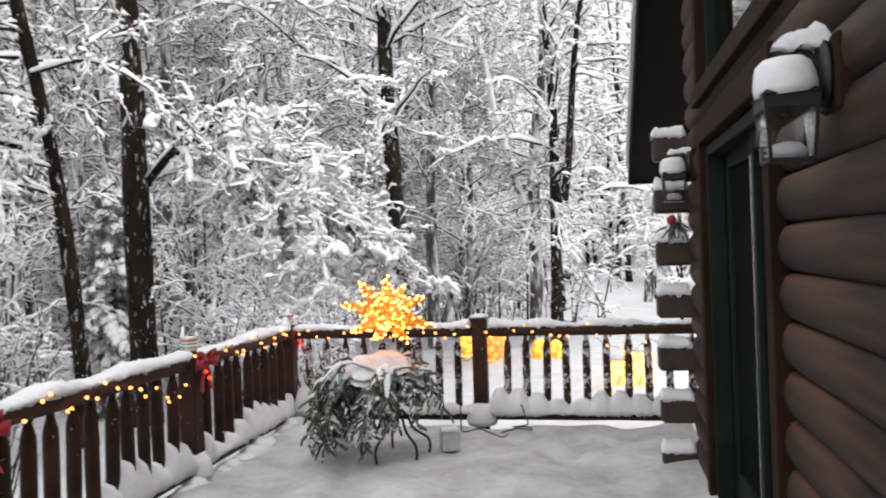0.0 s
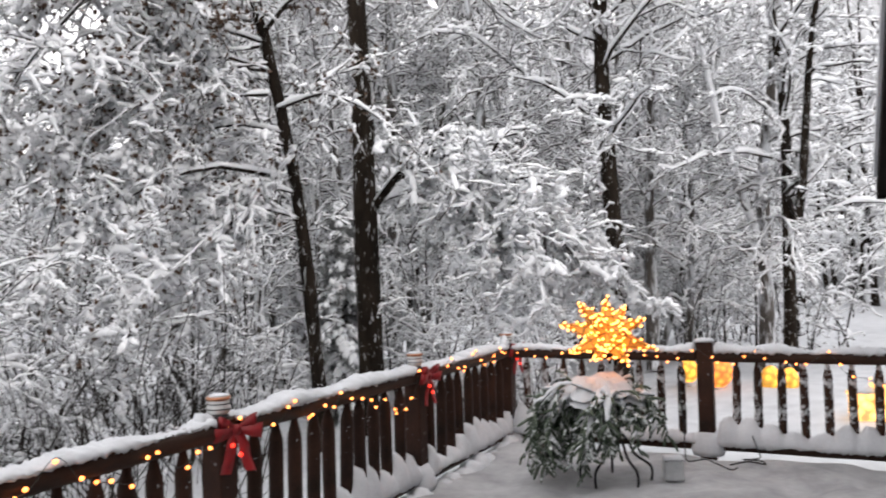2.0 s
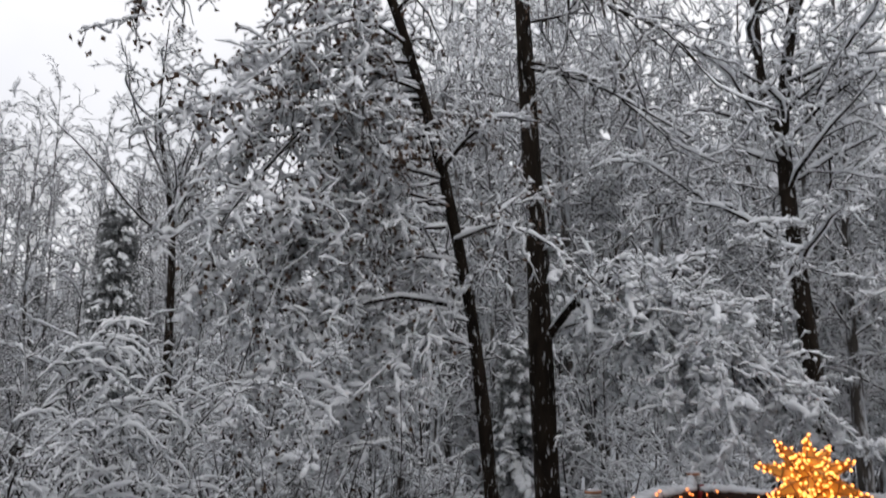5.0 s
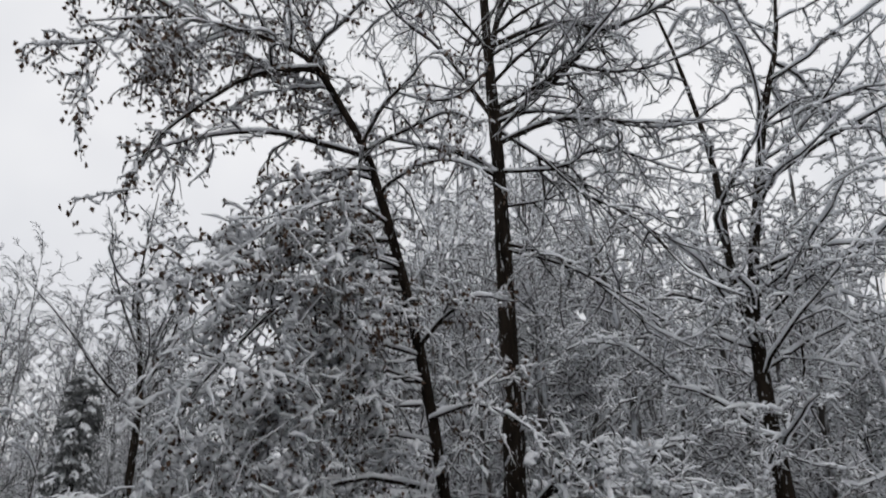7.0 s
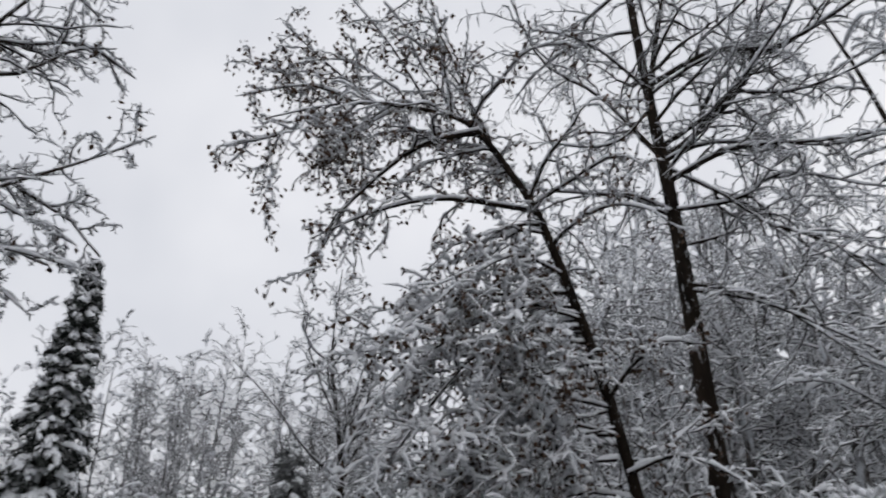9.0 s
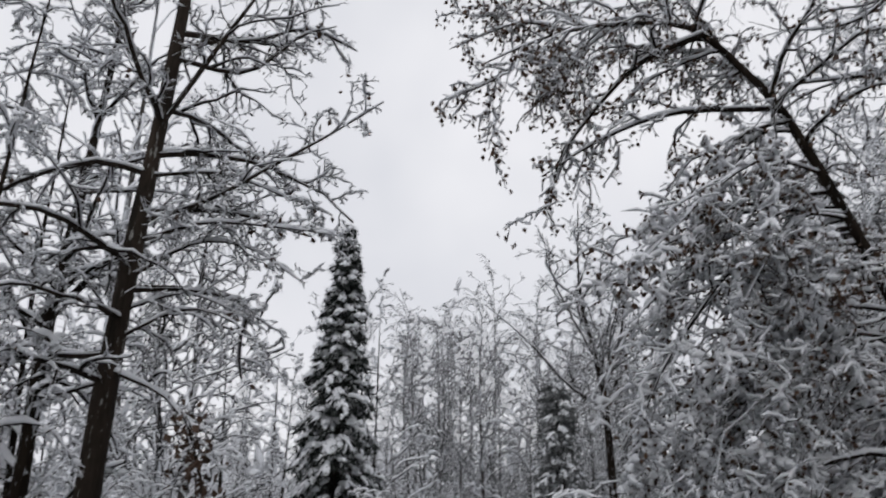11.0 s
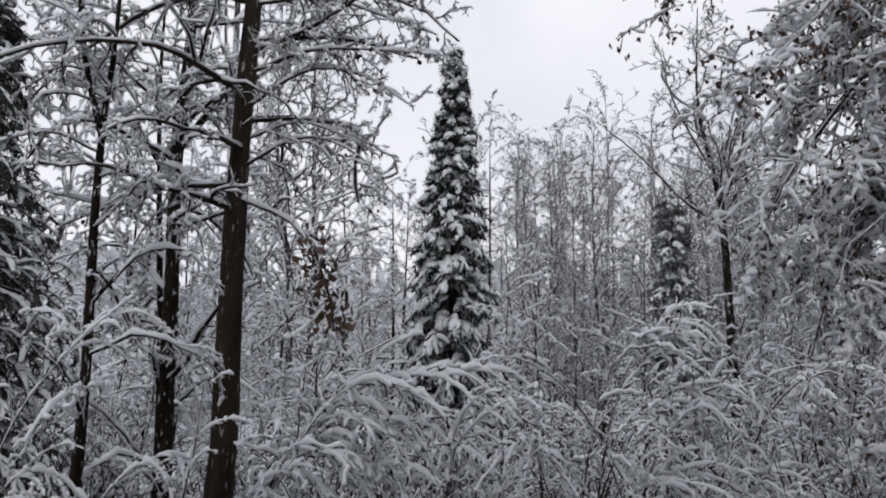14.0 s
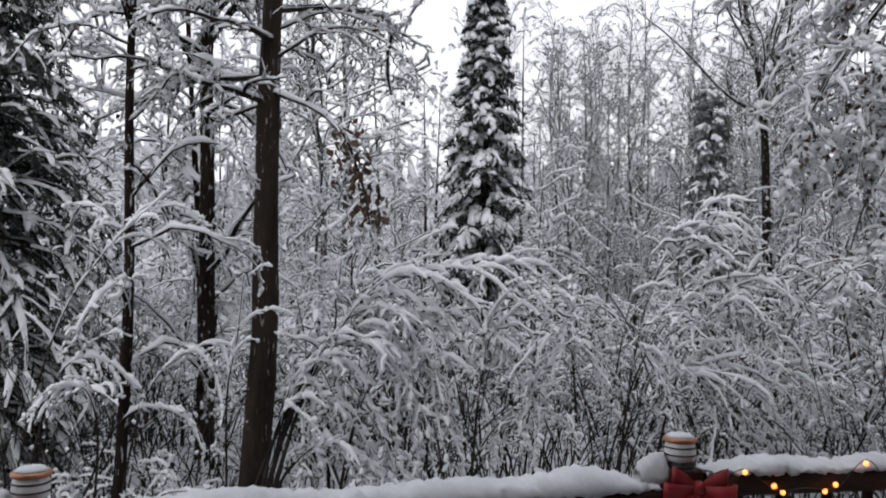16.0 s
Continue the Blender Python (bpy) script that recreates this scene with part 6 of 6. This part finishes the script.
mesh_part("sprig_snow", quad_mesh("sprig_snow", [snow_on(P1[snowy, :6], R1[snowy, :6] + 0.006, 0.03, brnd, 5, 0.6, 0.6), snow_on(P2[::3], R2[::3] + 0.008, 0.018, brnd, 3, 0.5, 0.6)]), SNOW, heap, "snow caught along the sprigs")["kind"] = "stuff"

# small things on the snow
block = thing("plastic_box", (-1.17, 6.25, -0.01), "small grey plastic box half sunk in the snow", "box", turn=18)
part("body", box((0.15, 0.12, 0.15), (0, 0, 0.07), 0.012), GREYBOX, block)
part("lid", box((0.155, 0.125, 0.03), (0, 0, 0.16), 0.012), SNOW, block, "lid dusted with snow")
cord_ob = thing("power_cord", (-1.1, 6.9, 0), "thin dark power cord lying across the snow", "cord")
cord("lead", [(-0.16, 0.22, 0.72), (-0.14, 0.22, 0.45), (-0.12, 0.20, 0.20), (-0.10, 0.1, 0.06), (-0.03, -0.22, 0.035), (0.09, -0.1, 0.03), (0.2, -0.25, 0.035), (0.32, -0.38, 0.03), (0.36, -0.30, 0.03)], 0.006, BLACK, cord_ob, n=70)
cord("lead", [(0.30, -0.25, 0.035), (0.42, -0.12, 0.04), (0.55, -0.16, 0.04), (0.50, -0.05, 0.04), (0.38, -0.10, 0.05), (0.5, 0.0, 0.05), (0.47, 0.12, 0.10), (0.42, 0.25, 0.2)], 0.006, BLACK, cord_ob, n=60)


def wall_lantern(y, z, label):
    """A coach lantern on an arm; origin at its backplate on the wall."""
    ob = thing("wall_lantern", (WALL_X - 0.115, y, z), label, "wall lantern", "coach lanterns")
    part("backplate", lathe([(0.066, 0), (0.068, 0.012), (0.05, 0.028), (0.02, 0.034)], 20, m=Matrix.Diagonal((1, 1, 1.7, 1)) @ pose(0.0, 0, 0, 0, -90, 0)), BLACK, ob, smooth=True)
    part("mounting_block", box((0.10, 0.15, 0.24), (0.05, 0, 0), 0.01), TRIM, ob)
    cord("arm", [(-0.02, 0, -0.03), (-0.03, 0, 0.05), (-0.06, 0, 0.085), (-0.09, 0, 0.06), (-0.10, 0, 0.0)], 0.009, BLACK, ob, n=18, k=6)
    body = part("cap", lathe([(0.098, -0.065), (0.1, -0.06), (0.06, -0.025), (0.025, -0.012), (0.014, 0.0)], 4, m=pose(-0.10, 0, 0, 0, 0, 45)), BLACK, ob)
    for sx in (-1, 1):
        for sy in (-1, 1):
            bm = bmesh.new()
            made = bmesh.ops.create_cube(bm, size=1.0, matrix=Matrix.Diagonal((0.009, 0.009, 0.20, 1)))
            for v in made["verts"]:
                t = 0.5 - v.co.z / 0.20
                v.co.x += -0.10 + sx * (0.064 - 0.012 * t)
                v.co.y += sy * (0.064 - 0.012 * t)
                v.co.z += -0.165
            part("upright", bm, BLACK, body)
    for sx, sy in ((1, 0), (-1, 0), (0, 1), (0, -1)):
        part("lamp_pane", box((0.003 if sx else 0.106, 0.003 if sy else 0.106, 0.185), (-0.10 + sx * 0.057, sy * 0.057, -0.165), 0), LAMP_GLASS, body, "clear glass side")
    part("floor_plate", box((0.116, 0.116, 0.012), (-0.10, 0, -0.268), 0.003), BLACK, body)
    part("bulb_holder", lathe([(0.012, -0.12), (0.014, -0.08), (0.02, -0.066)], 8, m=pose(-0.10, 0, 0)), BLACK, body)
    part("inner_snow", lathe([(0.045, -0.262), (0.048, -0.235), (0.036, -0.215), (0.01, -0.207)], 14, m=pose(-0.10, 0, 0)), SNOW, ob, "snow blown inside the lantern", smooth=True)
    part("cap_band", box((0.135, 0.135, 0.045), (-0.10, 0, -0.085), 0.004), BLACK, body)
    part("cap_snow", lathe([(0.078, -0.058), (0.081, -0.03), (0.075, 0.01), (0.068, 0.04), (0.048, 0.06), (0.018, 0.066)], 16, m=pose(-0.104, -0.006, 0, 4, -5, 0)), SNOW, ob, "cake of snow on the lantern cap", smooth=True)
    V, F = snow_ridge(0.15, 0.055, 0.055, int(y * 10), 0.4)
    o = mesh_part("arm_snow", quad_mesh("arm_snow", [(V, F)]), SNOW, ob, "snow along the lantern arm")
    o.matrix_basis = pose(0.02, 0, 0.09, 0, 0, 90)
    return ob


wall_lantern(2.40, 2.05, "black coach lantern on the log wall, capped with snow").scale = (1.1, 1.1, 0.88)
wall_lantern(5.55, 2.10, "black coach lantern beside the door, capped with snow").scale = (1.1, 1.1, 0.88)
sprig = thing("door_sprig", (WALL_X - 0.2, 5.72, 1.62), "small evergreen sprig with a red ball on the logs", "ornament")
spr = np.random.default_rng(3)
Q, W = grow(np.zeros((26, 3)) + (0, 0, 0.1), np.stack([spr.normal(-0.1, 0.5, 26), spr.normal(0, 0.5, 26), np.full(26, -0.5)], -1), spr.uniform(0.08, 0.17, 26), np.full(26, 0.007), 5, spr, 0.25, 0.1, 0.5)
mesh_part("greenery", quad_mesh("greenery", [tubes(Q, W * 1.5, 4)]), PINE, sprig)["kind"] = "stuff"
part("red_ball", lathe([(0.005, -0.035), (0.026, -0.024), (0.036, 0), (0.026, 0.024), (0.005, 0.035)], 12, m=pose(-0.03, -0.02, 0.12)), RED, sprig, "shiny red ball", smooth=True)

# lit decorations standing in the yard
def yard_ball(at, label, radius, mat, squash=0.9, ribs=8):
    ob = thing("yard_decoration", at, label, "yard decoration", "lit yard decorations")
    bm = bmesh.new()
    bmesh.ops.create_uvsphere(bm, u_segments=32, v_segments=14, radius=radius)
    for v in bm.verts:
        a = math.atan2(v.co.y, v.co.x)
        s = 1 - 0.09 * abs(math.sin(a * ribs / 2))
        v.co = (v.co.x * s, v.co.y * s, v.co.z * squash + radius * squash)
    part("lobe", bm, mat, ob, smooth=True)
    part("foot", lathe([(radius * 0.4, -0.04), (radius * 0.42, 0.02), (radius * 0.3, 0.05)], 14), SNOW, ob, "drift of snow at its foot", smooth=True)
    return ob


yard_ball((-1.91, 14.88, -0.56), "glowing orange ball standing in the yard snow", 0.27, ORANGEGLOW, 1.05)
yard_ball((-2.49, 15.40, -0.56), "glowing yellow ball standing in the yard snow", 0.19, YELLOWGLOW, 1.2)
yard_ball((-1.03, 14.96, -0.64), "glowing yellow ribbed ball in the yard snow", 0.165, YELLOWGLOW, 1.5, 6)
yard_ball((-0.73, 14.98, -0.64), "glowing yellow ribbed ball in the yard snow", 0.155, YELLOWGLOW, 1.5, 6)
for az_at, w, h in (((0.32, 12.20, -0.60), 0.34, 0.42), ((0.62, 12.18, -0.60), 0.36, 0.54)):
    ob = thing("yard_decoration", az_at, "glowing warm-white gift box in the yard snow", "yard decoration", "lit yard decorations", 12)
    part("body", box((w, w, h), (0, 0, h / 2), 0.02), WARMGLOW, ob)
    part("lid", box((w + 0.04, w + 0.04, 0.05), (0, 0, h), 0.015), WARMGLOW, ob)
    part("lid_snow", lathe([(w * 0.55, h + 0.02), (w * 0.52, h + 0.07), (w * 0.2, h + 0.11)], 14), SNOW, ob, "snow on its lid", smooth=True)
